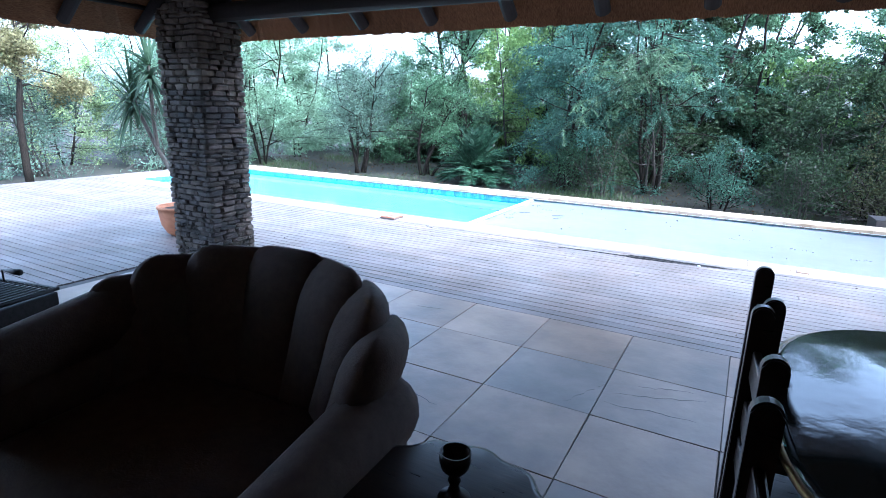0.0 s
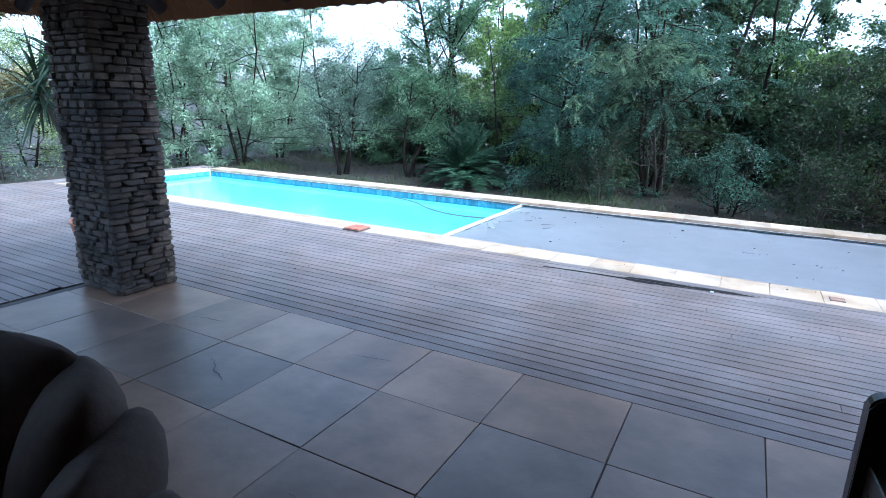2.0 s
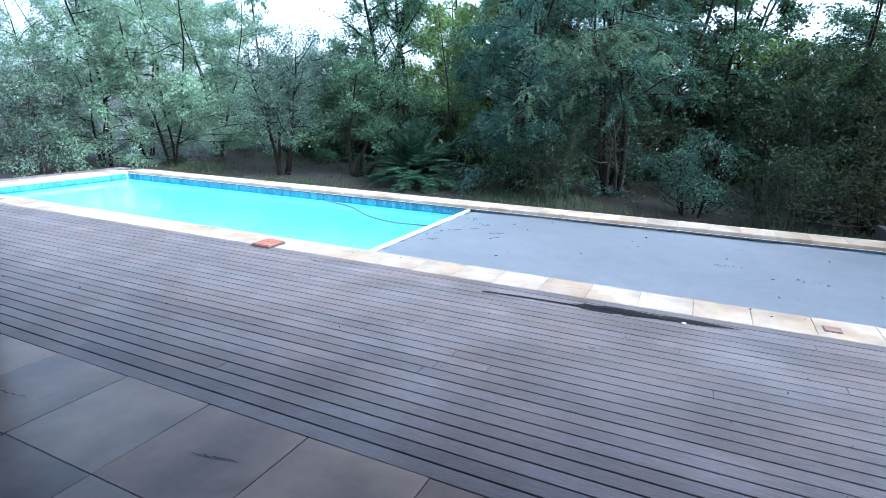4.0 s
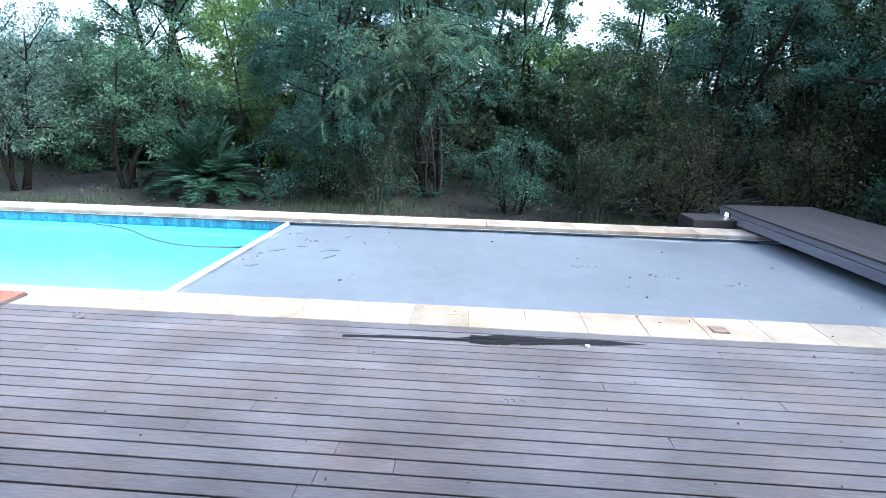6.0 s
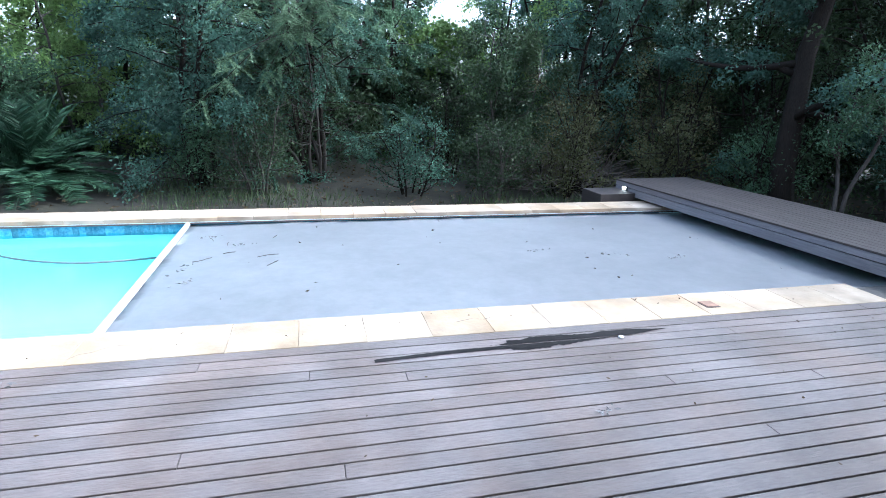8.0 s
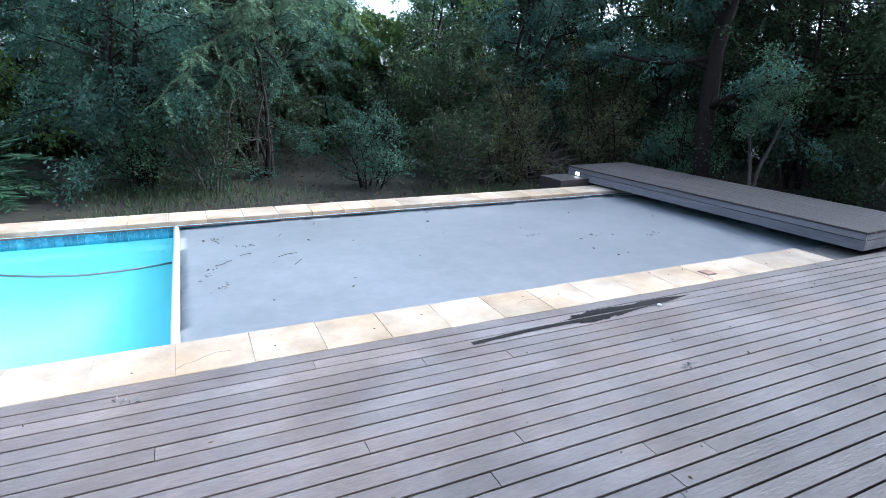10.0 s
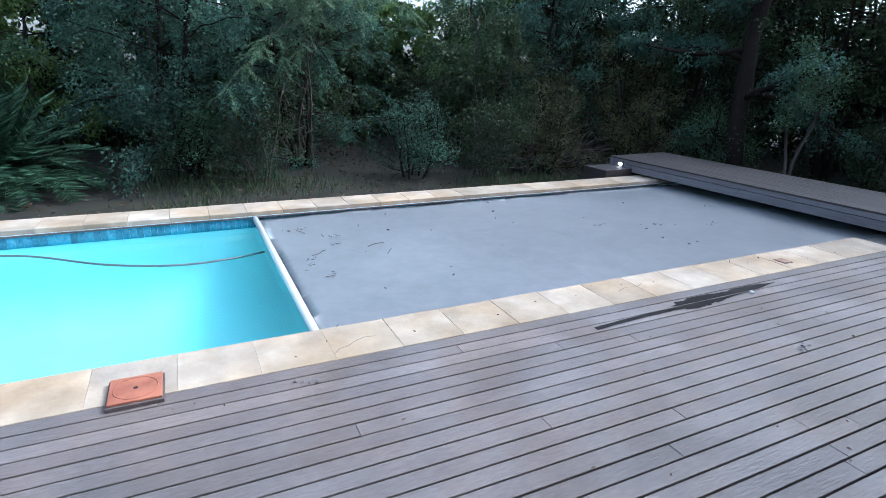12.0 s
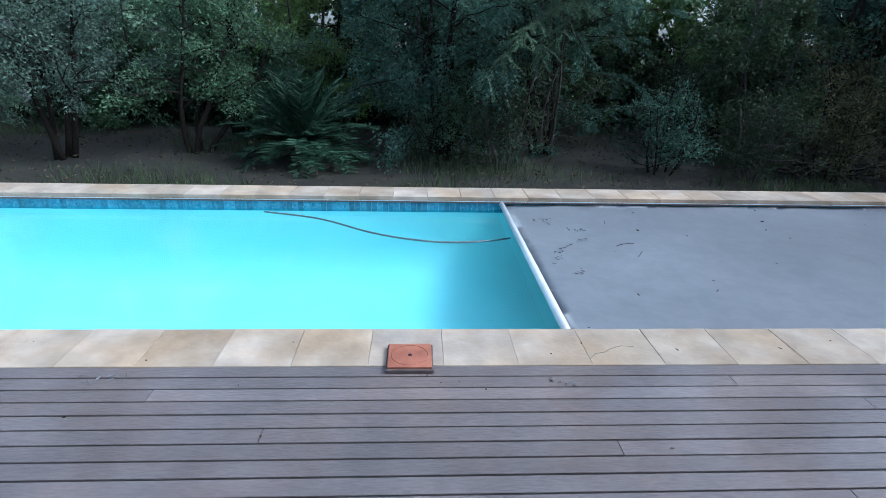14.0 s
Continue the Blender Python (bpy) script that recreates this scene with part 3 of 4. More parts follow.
def build_sofa():
    sofa = thing("sofa", "dark brown suede loveseat with a fluted shell back", "sofa", at=(2.77, -5.22, 0), rz=4)
    part("base", box_bm(-0.62, 0.62, -0.46, 0.36, 0.05, 0.30, bevel=0.06), M_sofa, sofa, smooth=True)
    for x in (-0.54, 0.54):
        for y in (-0.40, 0.30):
            part("foot", lathe([(0.02, 0), (0.03, 0.012), (0.035, 0.055)], 12), M_darkwood, sofa, "dark wooden foot").location = (x, y, 0)
    part("seat_cushion", box_bm(-0.49, 0.49, -0.50, 0.26, 0.28, 0.47, bevel=0.085), M_sofa, sofa, smooth=True)
    for s in (-1, 1):
        drop = 0.0 if s < 0 else 0.13
        part("arm", capsule(bmesh.new(), (s * 0.62, -0.34, 0.62 - drop), (s * 0.62, 0.20, 0.68 - drop), 0.12, 0.13), M_sofa, sofa, smooth=True)
        part("arm_panel", box_bm(s * 0.60 - 0.09, s * 0.60 + 0.09, -0.44, 0.30, 0.06, 0.62 - drop, bevel=0.05), M_sofa, sofa, smooth=True)
    n = 7
    for i in range(n):
        a = radians(-64 + 128 * i / (n - 1))
        sx, cy = math.sin(a), math.cos(a)
        top = 0.62 + 0.335 * max(0, math.cos(a)) ** 0.6
        foot = (sx * 0.48, 0.08 + cy * 0.22, 0.28)
        head = (sx * 0.61, 0.10 + cy * 0.36, top)
        part("back_flute", channel(bmesh.new(), foot, head, 0.50, 0.23, (sx, cy * 0.7, 0)), M_sofa, sofa, smooth=True)


def build_side_table():
    table = thing("side_table", "small round dark wooden side table with a scalloped top", "side table", at=(3.75, -5.26, 0))
    bm = lathe([(0.285, 0.50), (0.30, 0.508), (0.305, 0.518), (0.295, 0.53), (0.28, 0.532), (0.0001, 0.528)], 72)
    for v in bm.verts:
        r = math.hypot(v.co.x, v.co.y)
        if r > 0.26:
            k = 1 + 0.035 * math.cos(12 * math.atan2(v.co.y, v.co.x))
            v.co.x *= k
            v.co.y *= k
    part("tabletop", bm, M_darkwood, table, smooth=True)
    part("pedestal", lathe([(0.05, 0.10), (0.035, 0.16), (0.028, 0.24), (0.04, 0.33), (0.026, 0.42), (0.06, 0.50)], 20), M_darkwood, table, smooth=True)
    for k in range(3):
        a = 2 * math.pi * k / 3 + 0.3
        part("leg", tube_mesh("leg", [[((0.03 * math.cos(a), 0.03 * math.sin(a), 0.13), 0.022), ((0.12 * math.cos(a), 0.12 * math.sin(a), 0.11), 0.02), ((0.20 * math.cos(a), 0.20 * math.sin(a), 0.018), 0.018)]], M_darkwood, 10), None, table)
    cup = thing("candle_holder", "dark turned wooden candle holder on the side table", "candle holder", at=(3.77, -5.20, 0.528))
    part("stem", lathe([(0.042, 0), (0.044, 0.008), (0.02, 0.02), (0.012, 0.045), (0.018, 0.06), (0.013, 0.075), (0.03, 0.09)], 24), M_darkwood, cup, smooth=True)
    part("bowl", lathe([(0.018, 0.088), (0.036, 0.098), (0.042, 0.12), (0.041, 0.145), (0.037, 0.145), (0.034, 0.11), (0.001, 0.105)], 24), M_darkwood, cup, smooth=True)


def post_bm(y, half, deep, top):
    """A flat post with a round head."""
    bm = bmesh.new()
    outline = [(-half, 0), (half, 0)] + [(half * math.cos(math.pi * k / 10), top - half + half * math.sin(math.pi * k / 10)) for k in range(11)]
    a = [bm.verts.new((x, y - deep, z)) for x, z in outline]
    b = [bm.verts.new((x, y + deep, z)) for x, z in outline]
    bm.faces.new(a)
    bm.faces.new(list(reversed(b)))
    for k in range(len(a)):
        j = (k + 1) % len(a)
        bm.faces.new((a[j], a[k], b[k], b[j]))
    bmesh.ops.bevel(bm, geom=[e for e in bm.edges if abs(e.verts[0].co.y - e.verts[1].co.y) < 1e-5], offset=0.005, segments=2, affect="EDGES")
    bmesh.ops.recalc_face_normals(bm, faces=bm.faces[:])
    return bm


def build_dining():
    chair = thing("dining_chair", "dark wooden dining chair with tall round-topped posts", "chair", "chairs along the table", at=(4.445, -4.24, 0), rz=4)
    for y in (-0.17, 0.17):
        part("back_post", post_bm(y, 0.030, 0.018, 1.0 if y > 0 else 0.985), M_darkwood, chair)
        part("front_leg", box_bm(0.40, 0.44, y - 0.02, y + 0.02, 0, 0.43, bevel=0.004), M_darkwood, chair)
        part("side_rail", box_bm(0.022, 0.40, y - 0.012, y + 0.012, 0.36, 0.43, bevel=0.003), M_darkwood, chair)
        part("stretcher", box_bm(0.022, 0.40, y - 0.01, y + 0.01, 0.14, 0.17, bevel=0.003), M_darkwood, chair)
    for z in (0.82, 0.66, 0.54):
        part("back_slat", box_bm(-0.012, 0.012, -0.152, 0.152, z - 0.045, z + 0.045, bevel=0.006), M_darkwood, chair)
    part("seat", box_bm(0.03, 0.46, -0.20, 0.20, 0.432, 0.465, bevel=0.012), M_darkwood, chair)
    for y in (-4.72, -5.33):
        copy_thing(chair, pose(4.435, y, 0, 0, 0, 4))
    table = thing("dining_table", "round-cornered glossy dark table with a worn gold rim", "table", at=(5.25, -4.60, 0))
    bm = lathe([(0.92, 0.735), (0.96, 0.745), (0.965, 0.765), (0.94, 0.777), (0.0001, 0.779)], 72)

    def squared(a):
        """Radius factor of a rounded square at the angle a."""
        return 0.80 / (abs(math.cos(a)) ** 3 + abs(math.sin(a)) ** 3) ** (1 / 3)
    for v in bm.verts:
        k = squared(math.atan2(v.co.y, v.co.x))
        v.co.x *= k
        v.co.y *= k
    part("tabletop", bm, M_gloss, table, smooth=True)
    rim = [((0.967 * squared(a) * math.cos(a), 0.967 * squared(a) * math.sin(a), 0.752), 0.012) for a in (2 * math.pi * k / 72 for k in range(73))]
    part("rim", tube_mesh("rim", [rim], M_gold, 8), None, table, "worn gold rim")
    part("pedestal", lathe([(0.34, 0), (0.34, 0.04), (0.14, 0.10), (0.11, 0.35), (0.16, 0.60), (0.30, 0.735)], 28), M_darkwood, table, smooth=True)


def build_grill():
    g = thing("brazier", "low black iron brazier box with a handled grid", "brazier", at=(0.42, -4.92, 0), rz=12)
    part("box", box_bm(-0.42, 0.30, -0.25, 0.22, 0.16, 0.36, bevel=0.008), M_iron, g)
    for x in (-0.38, 0.26):
        for y in (-0.21, 0.18):
            part("leg", box_bm(x - 0.015, x + 0.015, y - 0.015, y + 0.015, 0, 0.16), M_iron, g)
    for i in range(16):
        x = -0.40 + i * 0.045
        part("grid_bar", tube_mesh("grid_bar", [[((x, -0.24, 0.385), 0.005), ((x, 0.21, 0.385), 0.005)]], M_iron, 6), None, g)
    part("rim", tube_mesh("rim", [[((-0.42, -0.25, 0.38), 0.012), ((0.30, -0.25, 0.38), 0.012), ((0.30, 0.22, 0.38), 0.012), ((-0.42, 0.22, 0.38), 0.012), ((-0.42, -0.25, 0.38), 0.012)]], M_iron, 8), None, g)
    part("handle", tube_mesh("handle", [[((-0.13, 0.20, 0.38), 0.006), ((-0.13, 0.20, 0.46), 0.006), ((-0.02, 0.20, 0.46), 0.02), ((0.03, 0.20, 0.46), 0.02)]], M_iron, 8), None, g, "black handle")


build_sofa()
build_side_table()
build_dining()
build_grill()


# ---- plants ----
def sway(rng, p, d, length, steps, bend, lift=0.0):
    """Points of a wandering limb."""
    pts, d = [Vector(p)], Vector(d).normalized()
    for _ in range(steps):
        d = (d + Vector((rng.uniform(-1, 1), rng.uniform(-1, 1), rng.uniform(-1, 1))) * bend + Vector((0, 0, lift))).normalized()
        pts.append(pts[-1] + d * length / steps)
    return pts


def tree(at, height, spread, mat, bark, crown_leaves, size, seed, stems=3, bare=0.25, droop=-0.1, girth=0.036, feather=False, lean=(0, 0), label="", group="bush trees", limbs=15, name="tree"):
    leaves = int(crown_leaves * 0.54)
    rng, nr = random.Random(seed), np.random.default_rng(seed)
    paths, twigs = [], []
    for s in range(stems):
        a = 2 * math.pi * s / stems + rng.uniform(-0.6, 0.6)
        out = rng.uniform(0.12, 0.5) * spread / max(height, 0.1) * (1.6 if stems > 1 else 0.4)
        d = Vector((math.cos(a) * out + lean[0], math.sin(a) * out + lean[1], 1))
        h = height * rng.uniform(0.72, 1.0)
        pts = sway(rng, (math.cos(a) * 0.12, math.sin(a) * 0.12, -0.1), d, h, 8, 0.22, 0.14)
        paths.append([(p, girth * height / 5 * (1 - 0.85 * i / 8) + 0.006) for i, p in enumerate(pts)])
        for b in range(limbs):
            t = bare + (1 - bare) * (b + rng.random()) / limbs
            k = min(int(t * 8), 7)
            p = pts[k].lerp(pts[k + 1], t * 8 - k)
            ang = rng.uniform(0, 2 * math.pi)
            ln = spread * rng.uniform(0.45, 1.0) * (1.15 - 0.6 * t)
            lp = sway(rng, p, (math.cos(ang), math.sin(ang), rng.uniform(-0.05, 0.7)), ln, 5, 0.28, droop)
            paths.append([(q, girth * height / 5 * 0.38 * (1 - t * 0.6) * (1 - 0.8 * i / 5) + 0.004) for i, q in enumerate(lp)])
            for w in range(10):
                tt = rng.uniform(0.2, 1.0) * 5
                k2 = min(int(tt), 4)
                q = lp[k2].lerp(lp[k2 + 1], tt - k2)
                dd = (lp[k2 + 1] - lp[k2]).normalized() + Vector((rng.uniform(-1, 1), rng.uniform(-1, 1), rng.uniform(-0.6, 0.7)))
                tw = sway(rng, q, dd, rng.uniform(0.25, 0.6) * min(spread, 2.0) * 0.55, 3, 0.3, droop * 1.5)
                twigs.append(tw)
                if w < 2:
                    paths.append([(z, 0.007 - 0.0018 * i) for i, z in enumerate(tw)])
    ob = thing(name, label, "tree", group, at=(*at, GROUND_Z))
    trunk = part("trunk", tube_mesh("trunk", paths, bark, 5), None, ob)
    T3 = np.array([[tuple(q) for q in tw] for tw in twigs])
    load = nr.lognormal(0.0, 0.8, len(T3))
    pick = nr.choice(len(T3), leaves, p=load / load.sum())
    u = nr.random(leaves) ** 0.8 * 2.999
    k = u.astype(int)
    f = (u - k)[:, None]
    base = T3[pick, k] * (1 - f) + T3[pick, k + 1] * f
    along = T3[pick, k + 1] - T3[pick, k]
    along /= np.maximum(np.linalg.norm(along, axis=1, keepdims=True), 1e-6)
    if feather:
        sidew = np.cross(along, np.array([0, 0, 1.0]))
        sidew *= np.sign(nr.normal(size=(leaves, 1)))
        base = base + sidew * nr.uniform(0, 0.10, (leaves, 1)) + nr.normal(size=(leaves, 3)) * 0.018
        dirs = sidew + along * 0.6 + nr.normal(size=(leaves, 3)) * 0.35
    else:
        base = base + nr.normal(size=(leaves, 3)) * 0.075
        dirs = along * 0.7 + nr.normal(size=(leaves, 3)) * 0.7 + np.array([0, 0, -0.2])
    part("crown", leaf_mesh("crown", base, dirs, size[0] * 1.22, size[1] * 1.22, mat, nr), None, ob)
    return ob


TREES = [
    # x, y, height, spread, leaves, bark, count, (length, width), stems, bare, feather, words
    (-9.4, 6.4, 6.2, 2.6, L_light, M_bark_dark, 91091, (0.063, 0.022), 4, 0.05, False, "tall light green willowy bush tree"),
    (-10.8, 5.4, 6.8, 2.7, L_light, M_bark_dark, 68796, (0.067, 0.025), 4, 0.05, False, "tall light green willowy bush tree"),
    (-10.2, 8.8, 6.8, 2.4, L_light, M_bark_dark, 77077, (0.063, 0.022), 3, 0.05, False, "tall light green bush tree"),
    (-12.8, 8.2, 6.8, 2.6, L_light, M_bark_dark, 45864, (0.075, 0.026), 4, 0.05, False, "tall light green bush tree"),
    (-5.8, 6.8, 3.4, 1.65, L_grey, M_bark_dark, 42000, (0.050, 0.023), 4, 0.34, False, "blue-green rounded shrub with dark stems"),
    (-6.6, 10.4, 3.9, 1.7, L_olive, M_bark, 30030, (0.071, 0.034), 3, 0.05, False, "green bushy tree"),
    (-3.8, 7.3, 3.4, 1.4, L_olive, M_bark_dark, 34000, (0.050, 0.025), 4, 0.34, False, "dark olive green shrubby tree"),
    (-2.5, 11.0, 4.8, 1.9, L_bright, M_bark, 24000, (0.075, 0.036), 3, 0.10, False, "yellow-green bush tree"),
    (-3.6, 9.2, 7.2, 1.9, L_olive, M_bark_dark, 34040, (0.062, 0.029), 3, 0.45, False, "grey-green tree with a dark leaning trunk"),
    (0.0, 9.0, 7.0, 1.8, L_teal, M_bark, 44044, (0.062, 0.027), 3, 0.12, False, "blue-green tree with dark trunks"),
    (0.5, 7.4, 6.6, 2.1, L_blue, M_bark_dark, 56000, (0.058, 0.026), 3, 0.04, False, "blue-green bush tree"),
    (2.3, 7.6, 5.8, 3.0, L_feather, M_bark_dark, 80000, (0.052, 0.014), 3, 0.22, True, "feathery fine-leaved thorn tree"),
    (1.9, 9.3, 6.4, 2.0, L_feather, M_bark_dark, 55440, (0.054, 0.015), 3, 0.22, True, "feathery fine-leaved thorn tree"),
    (5.9, 7.2, 3.0, 1.5, L_shaded, M_bark, 26000, (0.057, 0.032), 3, 0.05, False, "dark green dense bush tree"),
    (4.4, 11.4, 7.2, 1.3, L_olive, M_bark_dark, 30000, (0.070, 0.034), 3, 0.10, False, "olive green bush tree"),
    (8.5, 11.3, 7.2, 1.4, L_shaded, M_bark_dark, 30000, (0.070, 0.034), 3, 0.08, False, "dark green bush tree"),
    (6.7, 9.5, 5.6, 1.3, L_olive, M_bark_dark, 22000, (0.056, 0.028), 3, 0.20, False, "thin open olive green tree"),
    (7.0, 10.4, 4.7, 1.6, L_bright, M_bark, 22000, (0.070, 0.034), 3, 0.10, False, "yellow-green bush tree"),
    (8.2, 8.4, 7.0, 2.3, L_blue, M_bark_dark, 48048, (0.057, 0.032), 3, 0.05, False, "dark green dense bush tree"),
    (9.5, 4.05, 7.4, 2.6, L_blue, M_bark_dark, 48052, (0.058, 0.027), 1, 0.12, False, "tall blue-green tree with a thick dark trunk"),
    (12.8, 8.6, 7.6, 2.4, L_shaded, M_bark_dark, 34000, (0.070, 0.038), 3, 0.05, False, "tall dark green bush tree"),
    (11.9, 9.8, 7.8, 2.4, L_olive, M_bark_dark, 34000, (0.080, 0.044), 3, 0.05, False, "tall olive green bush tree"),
    (11.0, 6.6, 7.2, 2.5, L_shaded, M_bark_dark, 34000, (0.060, 0.034), 3, 0.08, False, "tall dark green bush tree"),
    (12.4, 4.2, 7.0, 2.7, L_shaded, M_bark_dark, 39312, (0.065, 0.036), 4, 0.12, False, "dark tree with pale leaning stems"),
    (12.6, 0.9, 6.6, 2.5, L_shaded, M_bark_dark, 32760, (0.065, 0.036), 3, 0.08, False, "dark dense bush tree"),
    (13.6, -2.5, 6.0, 2.4, L_shaded, M_bark, 22932, (0.069, 0.038), 3, 0.05, False, "dark dense bush tree"),
    (-10.6, 3.6, 3.2, 1.7, L_grey, M_bark, 22276, (0.053, 0.028), 5, 0.08, False, "grey-green thorny shrub"),
    (-11.4, 0.9, 3.3, 1.8, L_grey, M_bark, 22276, (0.053, 0.028), 5, 0.08, False, "grey-green thorny shrub"),
    (-11.2, -1.9, 3.0, 1.7, L_grey, M_bark, 19656, (0.053, 0.028), 5, 0.06, False, "grey-green thorny shrub"),
    (-13.6, 2.6, 4.6, 2.1, L_lime, M_bark_dark, 36690, (0.057, 0.030), 4, 0.05, False, "light yellow-green bush tree"),
    (-14.0, -1.0, 4.4, 2.1, L_lime, M_bark_dark, 34398, (0.057, 0.030), 4, 0.05, False, "light yellow-green bush tree"),
    (-13.0, -4.6, 4.2, 2.1, L_lime, M_bark_dark, 29811, (0.057, 0.030), 4, 0.05, False, "light yellow-green bush tree"),
    (-14.2, 6.0, 5.8, 2.3, L_light, M_bark_dark, 36690, (0.067, 0.030), 4, 0.05, False, "tall light green bush tree"),
]
for i, (x, y, h, sp, mat, bark, cnt, size, stems, bare, fea, words) in enumerate(TREES):
    grown = tree((x, y), h, sp, mat, bark, cnt, size, 100 + i, stems, bare, feather=fea, label=words + " beyond the pool", droop=-0.16 if fea else (0.04 if bare > 0.2 else -0.08), girth=0.034 if fea else (0.135 if stems == 1 else 0.070 if bare > 0.2 else 0.022 if mat in (L_light, L_lime) else 0.036))
    if x == 2.3:
        thorn = grown
tree((-9.55, -0.3), 5.6, 3.7, L_yellow, M_bark_dark, 70000, (0.06, 0.028), 77, 1, 0.50, droop=-0.02, girth=0.075, label="yellow-brown leaved tree overhanging the end of the deck")

# pale drooping sprays on the pool side of the feathery thorn tree
def build_sprays(ob, count):
    rng, nr = random.Random(52), np.random.default_rng(52)
    for k in range(count):
        start = Vector((rng.uniform(-0.4, 0.5), rng.uniform(-0.7, -0.2), rng.uniform(2.0, 3.2)))
        tip = Vector((rng.uniform(-1.8, 1.0), rng.uniform(-3.4, -2.3), rng.uniform(1.30, 2.9)))
        mid = start.lerp(tip, 0.5) + Vector((rng.uniform(-0.3, 0.3), 0, 0.38))
        limb = smooth_path([tuple(start), tuple(mid), tuple(tip)], 8)
        branch = part("branch", tube_mesh("branch", [[(p, 0.014 - 0.0007 * i) for i, p in enumerate(limb)]], M_bark_dark, 5), None, ob)
        c, dr = [], []
        for w in range(30):
            i = rng.randint(3, 15)
            d = (limb[min(i + 1, 16)] - limb[i]).normalized() + Vector((rng.uniform(-1.1, 1.1), rng.uniform(-0.6, 0.6), rng.uniform(-0.15, 0.2)))
            tw = sway(rng, limb[i], d, rng.uniform(0.18, 0.42), 5, 0.20, -0.09)
            for a, b in zip(tw, tw[1:]):
                al = (b - a).normalized()
                sd = al.cross(Vector((0, 0, 1))).normalized()
                for f in range(9):
                    for q in (-1, 1):
                        c.append(tuple(a.lerp(b, f / 9)))
                        dr.append(tuple(sd * q + al * 0.5 + Vector((rng.uniform(-0.5, 0.5), rng.uniform(-0.5, 0.5), rng.uniform(-0.5, 0.3)))))
        part("spray", leaf_mesh("spray", np.array(c), np.array(dr), 0.038, 0.010, L_spray, nr), None, branch)


build_sprays(thorn, 15)

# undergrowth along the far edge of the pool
for i, (x, y, h, sp, mat) in enumerate([(5.2, 5.6, 1.5, 0.9, L_shaded), (6.6, 5.9, 1.5, 1.0, L_bronze), (3.9, 6.0, 1.4, 0.9, L_feather), (8.2, 5.4, 1.7, 1.0, L_bronze), (9.6, 4.6, 1.5, 0.9, L_olive),
                                       (1.4, 6.4, 1.8, 1.0, L_shaded), (0.4, 6.9, 1.5, 0.9, L_olive), (10.9, 2.6, 1.4, 0.9, L_shaded), (7.4, 6.6, 2.2, 1.1, L_bronze), (-3.2, 8.8, 1.3, 0.8, L_olive),
                                       (2.4, 7.6, 3.0, 1.3, L_shaded), (5.2, 8.6, 2.0, 1.2, L_shaded), (9.4, 6.6, 3.0, 1.4, L_bronze), (11.0, 6.0, 3.2, 1.6, L_shaded)]):
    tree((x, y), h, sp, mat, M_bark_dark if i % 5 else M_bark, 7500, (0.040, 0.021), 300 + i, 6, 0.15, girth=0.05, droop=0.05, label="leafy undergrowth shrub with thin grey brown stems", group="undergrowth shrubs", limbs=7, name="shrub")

# forked stems leaning beside the timber box
tree((9.35, 3.0), 2.6, 1.0, L_olive, M_bark, 5000, (0.040, 0.021), 330, 2, 0.5, girth=0.060, droop=0.05, lean=(0.25, 0.1), label="small leaning shrub with grey forked stems", group="undergrowth shrubs", limbs=7, name="shrub")

# tall trees added past the end of the deck to shade its right part
for i, (x, y) in enumerate([(13.8, -1.6), (14.6, 1.8), (14.2, -5.2), (15.0, 5.4)]):
    tree((x, y), 10.5, 3.6, L_shaded, M_bark_dark, 44000, (0.105, 0.058), 760 + i, 3, 0.10, label="very tall dark tree added beyond the end of the deck to shade it", group="woods behind", limbs=18)
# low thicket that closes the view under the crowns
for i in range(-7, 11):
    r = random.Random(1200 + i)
    tree((1.2 + i * 1.25, r.uniform(11.6, 13.2) - 0.28 * max(0, i - 6) - 0.15 * max(0, -i)), r.uniform(2.5, 3.0) - 0.5 * (i < 0), 1.5, L_shaded, M_bark, 6500, (0.13, 0.075), 1200 + i, 5, 0.02, label="low dark thicket bush in the woods behind", group="thicket bushes", limbs=9, name="bush")
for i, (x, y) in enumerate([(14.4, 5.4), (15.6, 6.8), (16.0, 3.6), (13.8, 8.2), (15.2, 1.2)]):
    tree((x, y), 3.2, 1.7, L_shaded, M_bark_dark, 7500, (0.12, 0.068), 1260 + i, 5, 0.02, label="low dark thicket bush in the woods behind", group="thicket bushes", limbs=9, name="bush")
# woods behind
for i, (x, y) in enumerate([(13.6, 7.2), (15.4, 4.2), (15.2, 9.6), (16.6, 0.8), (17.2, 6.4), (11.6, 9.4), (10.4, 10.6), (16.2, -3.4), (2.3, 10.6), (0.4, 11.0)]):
    tree((x, y), 8.2, 2.9, L_shaded, M_bark_dark, 27000, (0.105, 0.060), 700 + i, 3, 0.03, label="tall dark tree in the woods behind", group="woods behind")
for i in range(15):
    r = random.Random(900 + i)
    tree((-13.5 + i * 2.25 + r.uniform(-0.6, 0.6) + (0.8 if i == 10 else -1.1 if i == 8 else 0), r.uniform(11.5, 14.5) - (3.5 if i > 12 else 0)), r.uniform(3.6, 4.0) if i in (1, 2, 3, 9) else r.uniform(7.0, 9.0), 2.8, (L_bright if i in (4, 5, 9) else r.choice([L_shaded, L_olive, L_blue])) if i > 3 else L_light, M_bark_dark, 21000, (0.130, 0.074), 600 + i, 3, 0.03,
         label="tall tree in the woods behind", group="woods behind")


